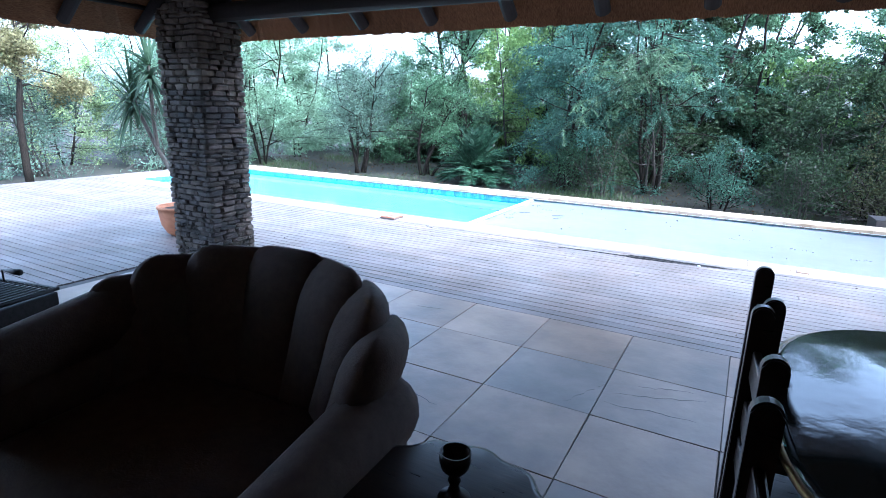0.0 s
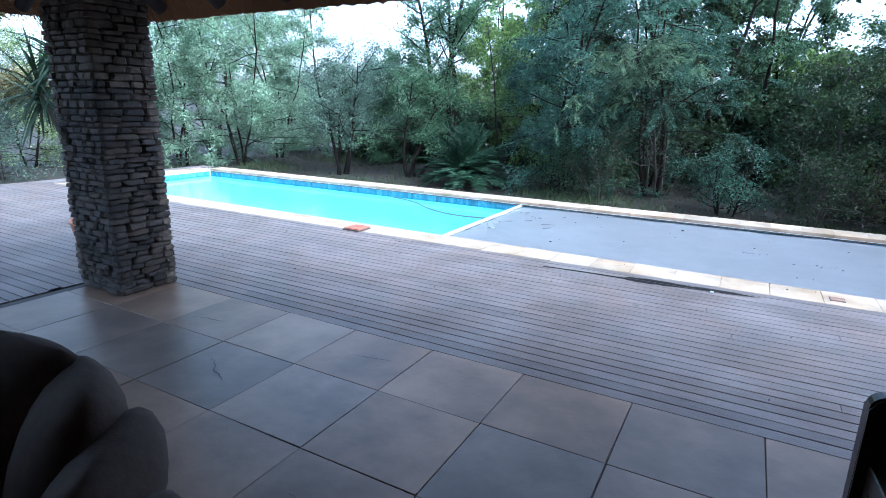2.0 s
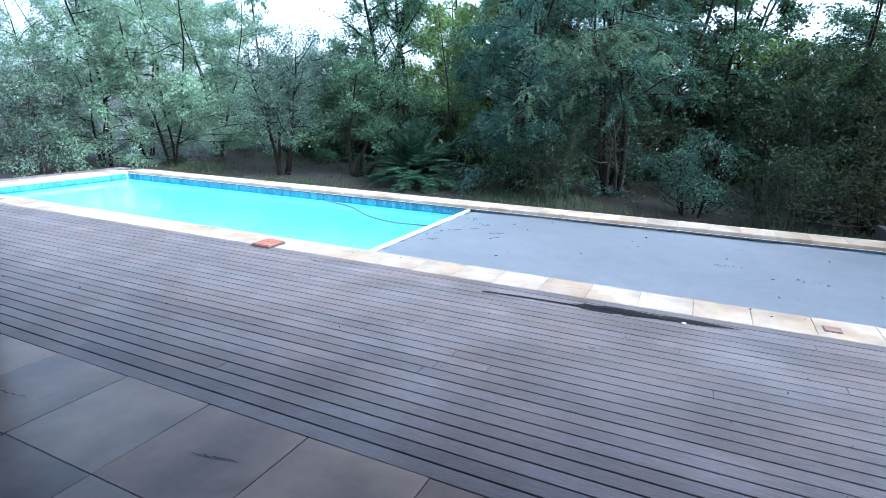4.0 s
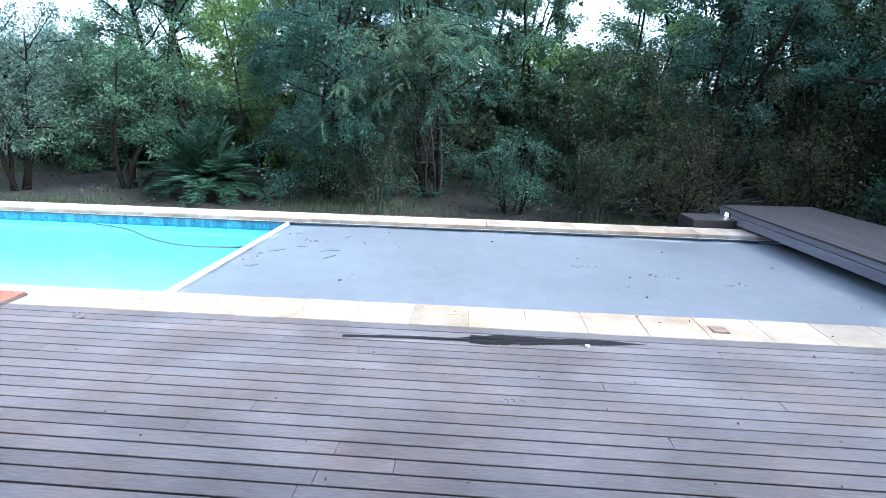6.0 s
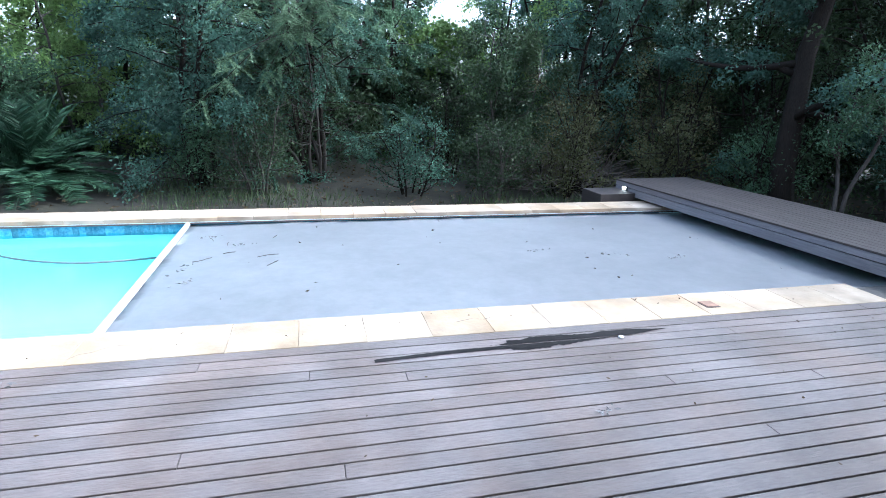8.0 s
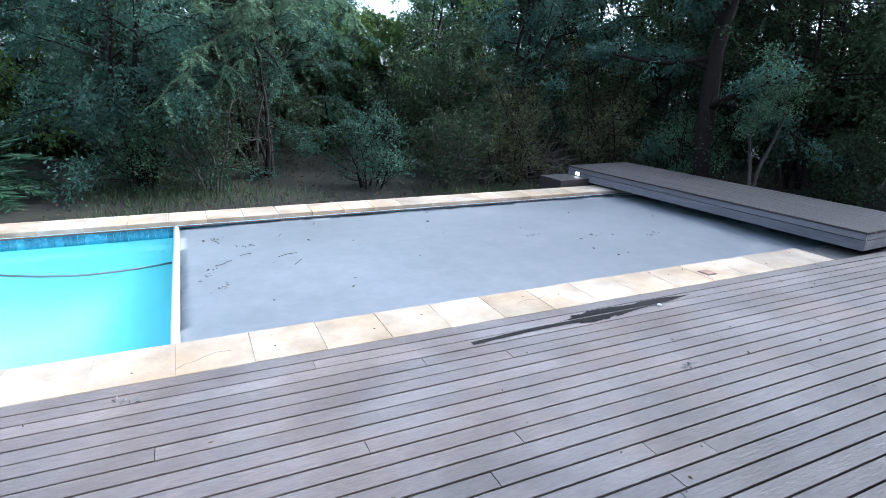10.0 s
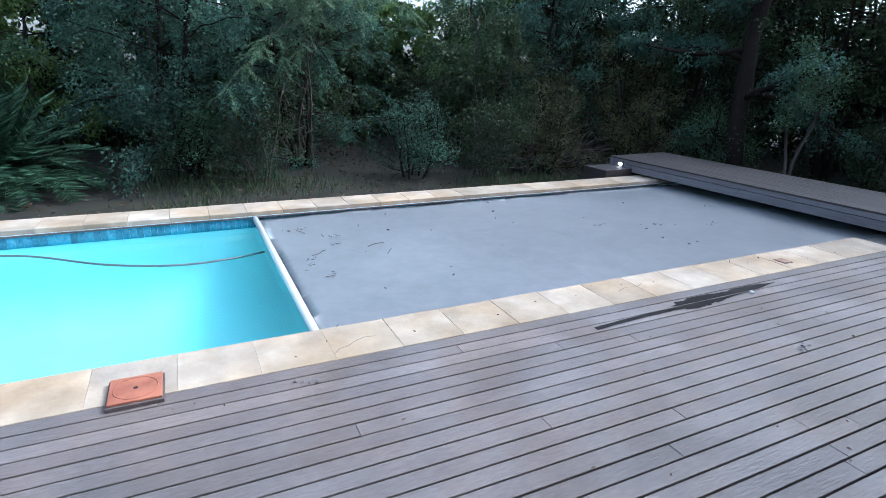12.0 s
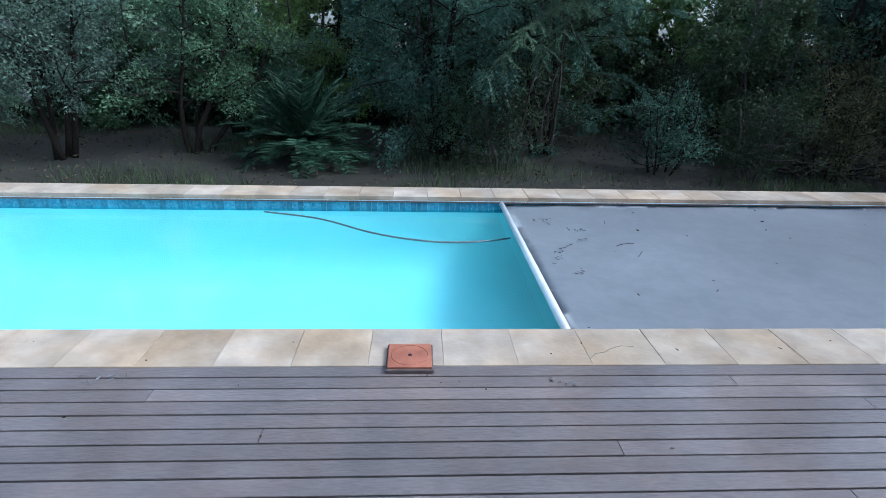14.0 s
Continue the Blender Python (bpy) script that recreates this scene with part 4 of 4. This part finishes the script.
def build_cycad():
    rng, nr = random.Random(4), np.random.default_rng(4)
    ob = thing("cycad", "dark green cycad with stiff arching fronds", "cycad", at=(-1.88, 6.65, GROUND_Z))
    part("trunk", lathe([(0.16, -0.05), (0.19, 0.1), (0.17, 0.22), (0.08, 0.30)], 16), M_bark, ob, smooth=True)
    for k in range(110):
        a, e = rng.uniform(0, 2 * math.pi), radians(rng.uniform(4, 82))
        ln = rng.uniform(0.9, 1.40)
        d = Vector((math.cos(a) * math.cos(e), math.sin(a) * math.cos(e), math.sin(e)))
        pts = [Vector((0, 0, 0.24))]
        for s in range(10):
            d = (d + Vector((0, 0, -0.055 - 0.02 * s * 0.3))).normalized()
            pts.append(pts[-1] + d * ln / 10)
        rib = part("frond", tube_mesh("rib", [[(p, 0.009 - 0.0007 * i) for i, p in enumerate(pts)]], L_cycad, 5), None, ob)
        c, dr = [], []
        for s in range(44):
            t = 1.2 + s / 44 * 8.7
            i = int(t)
            p = pts[i].lerp(pts[min(i + 1, 10)], t - i)
            al = (pts[min(i + 1, 10)] - pts[i]).normalized()
            sd = al.cross(Vector((0, 0, 1))).normalized()
            for q in (-1, 1):
                c.append(tuple(p))
                dr.append(tuple(sd * q + al * 0.75 + Vector((0, 0, 0.15))))
        part("blade", leaf_mesh("blade", np.array(c), np.array(dr), 0.20, 0.021, L_cycad, nr), None, rib)


build_cycad()


def build_potted_plant():
    nr, rng = np.random.default_rng(8), random.Random(8)
    pot = thing("potted_plant", "spiky sword-leaved plant on a bent stem in a round terracotta pot", "potted plant", at=(-1.42, -2.28, 0))
    part("pot", lathe([(0.11, 0), (0.17, 0.04), (0.225, 0.14), (0.245, 0.26), (0.25, 0.32), (0.262, 0.325), (0.262, 0.355), (0.235, 0.355), (0.225, 0.31), (0.001, 0.30)], 40), M_pot, pot, smooth=True)
    part("soil", lathe([(0.21, 0.29), (0.22, 0.312), (0.001, 0.318)], 28), M_soil, pot)
    stem = smooth_path([(0.02, 0.0, 0.28), (-0.03, 0.02, 0.6), (-0.26, -0.02, 0.95), (-0.44, -0.08, 1.35), (-0.54, -0.1, 1.60)], 6)
    part("stem", tube_mesh("stem", [[(p, 0.032 - 0.0006 * i) for i, p in enumerate(stem)]], M_bark_pale, 10), None, pot)
    stem2 = smooth_path([(-0.29, -0.02, 1.02), (-0.27, -0.05, 1.3), (-0.25, -0.06, 1.62), (-0.24, -0.06, 1.92)], 6)
    part("stem", tube_mesh("stem", [[(p, 0.024 - 0.0004 * i) for i, p in enumerate(stem2)]], M_bark_pale, 10), None, pot)
    for head, count in ((stem[-1], 80), (stem2[-1], 70)):
        for k in range(count):
            a, e = rng.uniform(0, 2 * math.pi), radians(rng.uniform(-60, 85))
            d = Vector((math.cos(a) * math.cos(e), math.sin(a) * math.cos(e), math.sin(e)))
            ln = rng.uniform(0.42, 0.66)
            p, w = Vector(head) + Vector((0, 0, rng.uniform(-0.18, 0.04))), 0.017
            side = d.cross(Vector((0, 0, 1))).normalized()
            bm = bmesh.new()
            prev = None
            for s in range(7):
                ww = w * (1 - (s / 6) ** 2) + 0.001
                row = (bm.verts.new(p - side * ww), bm.verts.new(p - Vector((0, 0, 0.006)) * (1 - s / 6)), bm.verts.new(p + side * ww))
                if prev:
                    bm.faces.new((prev[0], prev[1], row[1], row[0]))
                    bm.faces.new((prev[1], prev[2], row[2], row[1]))
                prev = row
                d = (d + Vector((0, 0, -0.13))).normalized()
                p = p + d * ln / 6
            part("leaf", bm, L_sword, pot, smooth=True)


build_potted_plant()

# thin grass between the pool and the bush
nr = np.random.default_rng(12)
n = 42000
gx, gy = nr.uniform(-12, 12.5, n), 3.9 + nr.random(n) ** 1.3 * 6.5
keep = (np.sin(gx * 1.3) + np.sin(gy * 2.1 + gx * 0.7) + nr.normal(size=n) * 0.6 + 1.6 * np.exp(-((gx - 0.2) / 0.8) ** 2)) > 1.0
gx, gy = gx[keep], gy[keep]
base = np.stack([gx, gy, np.full(len(gx), GROUND_Z - 0.02)], 1)
tagged(part("grass", leaf_mesh("grass", base, np.stack([nr.normal(size=len(gx)) * 0.35, nr.normal(size=len(gx)) * 0.35, np.ones(len(gx))], 1), 0.20, 0.012, M_grass, nr), None),
       "thin dry green grass under the trees", "grass", kind="stuff")
# leaf litter on the ground
n = 3500
base = np.stack([nr.uniform(-12, 12.5, n), 3.8 + nr.random(n) * 6, np.full(n, GROUND_Z + 0.06)], 1)
tagged(part("leaf_litter", leaf_mesh("leaf_litter", base, nr.normal(size=(n, 3)) * np.array([1, 1, 0.15]), 0.07, 0.035, L_dry, nr), None), "fallen dry leaves on the ground", "leaf litter", kind="stuff")
# dry brush heap by the end of the pool
rng = random.Random(31)
heap = [sway(rng, (rng.uniform(-1.0, 1.0), rng.uniform(-0.4, 0.4), rng.uniform(0, 0.45)), (rng.uniform(-1, 1), rng.uniform(-1, 1), rng.uniform(-0.15, 0.6)), rng.uniform(0.5, 1.2), 4, 0.3) for _ in range(210)]
ob = thing("brush_heap", "heap of dry grey brown twigs under the trees", "brush heap", at=(6.7, 6.3, GROUND_Z))
for h in heap:
    part("twig", tube_mesh("twig", [[(p, 0.011 - 0.002 * i) for i, p in enumerate(h)]], M_bark_pale, 4), None, ob)


# ---- small things by the pool ----
def skimmer_lid(at, size, label, tall):
    ob = thing("skimmer_lid", label, "lid", at=at)
    s = size / 2
    part("frame", box_bm(-s - 0.008, s + 0.008, -s - 0.012, s + 0.006, 0, 0.012 * tall, bevel=0.002), M_lidframe, ob, "dark weathered frame")
    part("plate", box_bm(-s, s, -s, s, 0.012 * tall, 0.012 * tall + 0.012 * min(tall, 1), bevel=0.003 if size > 0.15 else 0.001), M_lid if size > 0.15 else M_lid_faded, ob)
    zt = 0.012 * tall + 0.012 * min(tall, 1)
    if size > 0.15:
        part("ring", tube_mesh("ring", [[((0.42 * size * math.cos(a), 0.42 * size * math.sin(a), zt), 0.0035) for a in (2 * math.pi * k / 40 for k in range(41))]], M_lid, 6), None, ob)
        part("finger_hole", lathe([(0.011, zt), (0.011, zt + 0.001), (0.001, zt + 0.001)], 14), M_iron, ob, "dark finger hole")
    return ob


skimmer_lid((0.005, 0.0, 0.002), 0.225, "square terracotta skimmer lid set in the coping", 1.6)
skimmer_lid((4.96, 0.115, 0.002), 0.095, "small faded square lid set in the coping", 0.3)
skimmer_lid((-5.2, 0.10, 0.002), 0.10, "small faded square lid set in the coping", 0.3)

# wet patch: soaked stretches of the boards beside the coping, with the gaps left dry
WB = (EDGE_Y - SLATE_Y) / 26
bm = bmesh.new()
for row in range(21, 26):
    y0, y1 = SLATE_Y + row * WB + 0.0045, SLATE_Y + row * WB + WB - 0.0075
    prev = None
    for i in range(241):
        t = i / 240
        x = 2.53 + 1.88 * t
        c = -0.300 + 0.105 * t + 0.004 * math.sin(t * 9)
        w = 0.021 + 0.062 * math.exp(-((t - 0.52) / 0.17) ** 2) * (0.4 if t < 0.42 else 1) + 0.024 * math.exp(-((t - 0.80) / 0.10) ** 2)
        w *= min(1, (1 - t) * 9 + 0.05)
        lo = c - w * (0.75 + 0.25 * noise.noise(Vector((x * 11, row, 2))) + 0.15 * noise.noise(Vector((x * 45, row, 5))))
        hi = c + w * (1.0 + 0.25 * noise.noise(Vector((x * 11, row, 8))) + 0.15 * noise.noise(Vector((x * 45, row, 9))))
        lo, hi = max(lo, y0), min(hi, y1)
        pair = (bm.verts.new((x, lo, 0.004)), bm.verts.new((x, hi, 0.004))) if hi - lo > 0.002 else None
        if pair and prev:
            bm.faces.new((prev[0], pair[0], pair[1], prev[1]))
        prev = pair
bmesh.ops.delete(bm, geom=[v for v in bm.verts if not v.link_faces], context="VERTS")
tagged(part("wet_patch", bm, M_wet), "long dark wet patch on the deck boards", "puddle")
# bolt head in the wet patch
bolt = tagged(part("bolt_cap", lathe([(0.016, 0.004), (0.017, 0.010), (0.011, 0.015), (0.001, 0.016)], 14), M_bar), "small white cap on the deck boards", "cap")
bolt.location = (4.03, -0.268, 0.001)

# bits of leaf on cover, coping and deck
nr = np.random.default_rng(21)


def litter(name, n, x0, x1, y0, y1, z, size, label):
    base = np.stack([nr.uniform(x0, x1, n), nr.uniform(y0, y1, n), np.full(n, z)], 1)
    d = nr.normal(size=(n, 3)) * np.array([1, 1, 0.06])
    tagged(part(name, leaf_mesh(name, base, d, size, size * 0.45, L_dry, nr, 0.1), None), label, "leaf litter", kind="stuff")


litter("cover_leaves", 26, BAR_X + 0.15, 6.5, INNER_Y + 0.1, FAR_IN - 0.1, COVER_Z + 0.016, 0.036, "scattered dry leaf bits on the pool cover")
litter("deck_leaves", 60, -2, 6.5, -2.2, EDGE_Y, 0.006, 0.022, "tiny dry leaf bits on the deck")
litter("coping_leaves", 26, -4, 6.4, EDGE_Y + 0.05, INNER_Y - 0.03, 0.006, 0.022, "tiny dry leaf bits on the coping")
heap = [sway(rng, (rng.uniform(BAR_X + 0.3, BAR_X + 1.1), rng.uniform(1.2, 2.6), COVER_Z + 0.018), (rng.uniform(-1, 1), rng.uniform(-1, 1), 0), rng.uniform(0.08, 0.20), 4, 0.3) for _ in range(7)]
tagged(part("cover_twigs", tube_mesh("cover_twigs", [[(Vector((p.x, p.y, COVER_Z + 0.017)), 0.003) for p in h] for h in heap], M_bark_pale, 4), None), "thin brown twigs lying on the pool cover", "twigs", kind="stuff")


# smudges of dried dirt on the cover and the boards
nr = np.random.default_rng(33)
M_dirt = material("dried_dirt", [(0.17, 0.165, 0.16), (0.26, 0.255, 0.25)], scale=30, rough=0.9, bump=0.2)


def smudge(at, size, turn, n, label):
    """A cluster of small ragged flakes, long in one direction."""
    u = nr.normal(size=(n, 2)) * np.array([size, size * 0.28])
    c, s = math.cos(radians(turn)), math.sin(radians(turn))
    base = np.stack([at[0] + u[:, 0] * c - u[:, 1] * s, at[1] + u[:, 0] * s + u[:, 1] * c, np.full(n, at[2])], 1)
    d = nr.normal(size=(n, 3)) * np.array([1, 1, 0.03])
    tagged(part("dirt_smudge", leaf_mesh("dirt_smudge", base, d, 0.036, 0.013, M_dirt, nr, 0.05), None), label, "dirt", kind="stuff")


for x, y, sz, turn in ((BAR_X + 0.30, 2.62, 0.07, 12), (BAR_X + 0.62, 2.30, 0.05, 5), (BAR_X + 0.22, 1.62, 0.09, 70), (BAR_X + 0.30, 1.30, 0.06, 40), (4.35, 1.75, 0.06, 20), (5.0, 1.55, 0.10, -10), (5.6, 1.35, 0.07, 15)):
    smudge((x, y, COVER_Z + 0.017), sz, turn, 13, "small smudges of dried dirt on the pool cover")
for x, y, sz, turn in ((-1.48, -0.15, 0.06, 5), (0.76, -0.21, 0.05, -10), (3.54, -0.97, 0.04, 20)):
    smudge((x, y, 0.0065), sz, turn, 12, "small dark dirt smudge on the deck boards")
# hairline cracks in the coping
for pts in (((0.96, 0.0), (1.0, 0.05), (1.06, 0.065), (1.10, 0.10), (1.17, 0.13), (1.24, 0.12)), ((3.1, 0.12), (3.2, 0.15), (3.29, 0.13), (3.37, 0.17))):
    bm = bmesh.new()
    prev = None
    for x, y in pts:
        row = (bm.verts.new((x, y - 0.0022, 0.0058)), bm.verts.new((x, y + 0.0022, 0.0058)))
        if prev:
            bm.faces.new((prev[0], row[0], row[1], prev[1]))
        prev = row
    part("hairline_crack", bm, M_grout, coping_bed)

# ---- pieces: slate, deck boards, coping slabs, pool tiles, column stones ----
def shared(name, build, mat, count):
    return [mesh_of(name, build(k), mat) for k in range(count)]


def slab_bm(lx, ly, h, jag, seed, bevel=0.004):
    rng = random.Random(seed)
    bm = box_bm(0, lx, 0, ly, 0, h)
    for v in bm.verts:
        v.co.x += rng.uniform(-jag, jag)
        v.co.y += rng.uniform(-jag, jag)
    bmesh.ops.bevel(bm, geom=[e for e in bm.edges if all(v.co.z > h * 0.5 for v in e.verts)], offset=bevel, segments=1, affect="EDGES")
    return bm


# slate paving of the veranda
SX, SY = 0.613, 0.596
slate_meshes = shared("slate", lambda k: slab_bm(SX - 0.0042, SY - 0.0042, 0.03, 0.0028, k, 0.002), M_slate, 10)
rng = random.Random(2)
for i in range(-7, 9):
    for j in range(1, 16):
        x, y = 3.785 + i * SX, SLATE_Y - j * SY
        if x < -0.62 or x > 8.5:
            continue
        ob = new("slate_tile", rng.choice(slate_meshes))
        ob.parent = slab
        ob.location = (x + 0.0035, y + 0.0035, -0.030 + rng.uniform(-0.001, 0.001))

# cleft lines in some slates
rng = random.Random(40)
for cx, cy, ln, turn in ((3.70, -3.50, 0.40, 66), (4.08, -3.34, 0.50, 18), (4.05, -3.50, 0.46, 6), (4.10, -3.22, 0.30, 14), (1.62, -3.38, 0.36, -30), (2.3, -2.80, 0.25, 20), (2.9, -4.0, 0.34, -15), (0.95, -2.9, 0.3, 12)):
    a = radians(turn)
    pts, off = [], 0.0
    for k in range(15):
        off += rng.uniform(-0.012, 0.012)
        u = (k / 14 - 0.5) * ln
        pts.append((cx + u * math.cos(a) - off * math.sin(a), cy + u * math.sin(a) + off * math.cos(a)))
    bm = bmesh.new()
    prev = None
    for k, (x, y) in enumerate(pts):
        w = 0.0022 * math.sin(math.pi * (k + 0.5) / 15) + 0.0006
        row = (bm.verts.new((x, y - w, 0.0045)), bm.verts.new((x, y + w, 0.0045)))
        if prev:
            bm.faces.new((prev[0], row[0], row[1], prev[1]))
        prev = row
    part("cleft_line", bm, M_mortar, slab)

# deck boards along the pool
BP = (EDGE_Y - SLATE_Y) / 26
lengths = (4.8, 6.0, 7.2)
board_meshes = {ln: shared("board", lambda k, ln=ln: slab_bm(ln - 0.003, BP - 0.0095, 0.045, 0.0005, k, 0.0015), M_deck, 1)[0] for ln in lengths}
deck = thing("deck", "weathered grey timber deck boards laid along the pool", "deck", kind="structure")
rng = random.Random(6)


def board_run(y, x0, x1):
    x = x0 - rng.uniform(0, 3.4)
    while x < x1:
        ln = rng.choice(lengths)
        a, b = max(x, x0), min(x + ln, x1)
        if b - a > 0.05:
            ob = new("board", board_meshes[ln])
            ob.parent = deck
            ob.location = (a, y, -0.045 + rng.uniform(-0.0008, 0.0008))
            ob.scale = ((b - a) / ln, 1, 1)
        x += ln


for r in range(26):
    board_run(SLATE_Y + r * BP + 0.003, DECK_X0, DECK_X1)
r = 0
while EDGE_Y + (r + 1) * BP < FAR_OUT:
    board_run(EDGE_Y + r * BP + 0.003, DECK_X0, POOL_OUT)
    r += 1
for r in range(70):
    board_run(SLATE_Y - (r + 1) * BP + 0.003, DECK_X0, -0.625)

# coping slabs
CL, FL = 0.390, 0.366
cop_meshes = shared("coping_slab", lambda k: slab_bm(CL - 0.0016, INNER_Y - EDGE_Y, 0.045, 0.0016, k, 0.0025), M_coping, 5)
far_meshes = shared("coping_slab", lambda k: slab_bm(FL - 0.002, FAR_OUT - FAR_IN, 0.045, 0.0035, k + 9, 0.004), M_coping, 5)
end_meshes = shared("coping_slab", lambda k: slab_bm(POOL_X0 - POOL_OUT, CL - 0.004, 0.045, 0.0025, k + 20, 0.006), M_coping, 4)
for i in range(-18, 16):
    ob = new("coping_slab", rng.choice(cop_meshes))
    ob.parent, ob.location = coping_bed, (0.18 + i * CL, EDGE_Y, -0.045 + rng.uniform(0, 0.002))
for i in range(-18, 20):
    ob = new("coping_slab", rng.choice(far_meshes))
    ob.parent, ob.location = coping_bed, (-0.22 + i * FL, FAR_IN, -0.045 + rng.uniform(0, 0.002))
for j in range(7):
    ob = new("coping_slab", rng.choice(end_meshes))
    ob.parent, ob.location = coping_bed, (POOL_OUT, INNER_Y + 0.01 + j * 0.4085, -0.045 + rng.uniform(0, 0.002))
    ob.scale = (1, 0.405 / CL, 1)

# waterline tiles on the far and end walls
tile_mesh = mesh_of("waterline_tile", box_bm(0, 0.0588, 0, 0.006, 0, 0.118, bevel=0.0012), M_tile)
n_tiles = int((POOL_X1 - POOL_X0) / 0.06)
for i in range(n_tiles):
    ob = new("waterline_tile", tile_mesh)
    ob.parent, ob.location = pool, (POOL_X0 + i * 0.06, FAR_IN - 0.006, -0.170)
for j in range(47):
    ob = new("waterline_tile", tile_mesh)
    ob.parent, ob.matrix_local = pool, pose(POOL_X0 + 0.006, INNER_Y + 0.01 + j * 0.06, -0.170, 0, 0, 90)


# stacked stones of the column
def stone_bm(seed):
    rng = random.Random(seed)
    bm = bmesh.new()
    bmesh.ops.create_cube(bm, size=1)
    bmesh.ops.bevel(bm, geom=bm.edges[:], offset=0.16, segments=1, affect="EDGES")
    for v in bm.verts:
        v.co += Vector((rng.uniform(-1, 1), rng.uniform(-1, 1), rng.uniform(-1, 1))) * 0.055
    return bm


stone_meshes = shared("stone", stone_bm, M_stone, 14)
rng = random.Random(9)
singles = 0
rest_v, rest_f = [], []
z = 0.0
while z < 2.5:
    h = rng.uniform(0.034, 0.064)
    for face in range(4):
        along = COL[1] - COL[0] if face in (0, 2) else COL[3] - COL[2]
        s = rng.uniform(-0.03, 0.0)
        while s < along:
            w = rng.uniform(0.08, 0.20)
            w = min(w, along + 0.02 - s)
            if w < 0.03:
                break
            depth = rng.uniform(0.07, 0.11)
            proud = rng.uniform(-0.012, 0.014)
            mid = s + w / 2
            if face == 0:
                m = pose(COL[0] + mid, COL[2] + depth / 2 - proud - 0.01, z + h / 2)
            elif face == 1:
                m = pose(COL[1] - depth / 2 + proud + 0.01, COL[2] + mid, z + h / 2, 0, 0, 90)
            elif face == 2:
                m = pose(COL[0] + mid, COL[3] - depth / 2 + proud + 0.01, z + h / 2)
            else:
                m = pose(COL[0] + depth / 2 - proud - 0.01, COL[2] + mid, z + h / 2, 0, 0, 90)
            m = m @ pose(0, 0, 0, rng.uniform(-4, 4), rng.uniform(-3, 3), rng.uniform(-5, 5)) @ Matrix.Diagonal((w - 0.004, depth, h - 0.003, 1))
            me = rng.choice(stone_meshes)
            if face in (0, 1) and singles < 300 and z < 1.75:
                ob = new("stone", me)
                ob.parent, ob.matrix_local = column, m
                singles += 1
            else:
                base = len(rest_v)
                rest_v.extend(m @ v.co for v in me.vertices)
                rest_f.extend(tuple(base + q for q in p.vertices) for p in me.polygons)
            s += w
    z += h
me = bpy.data.meshes.new("stones")
me.from_pydata(rest_v, [], rest_f)
me.materials.append(M_stone)
tagged(part("stones", me, None, column), kind="stuff")
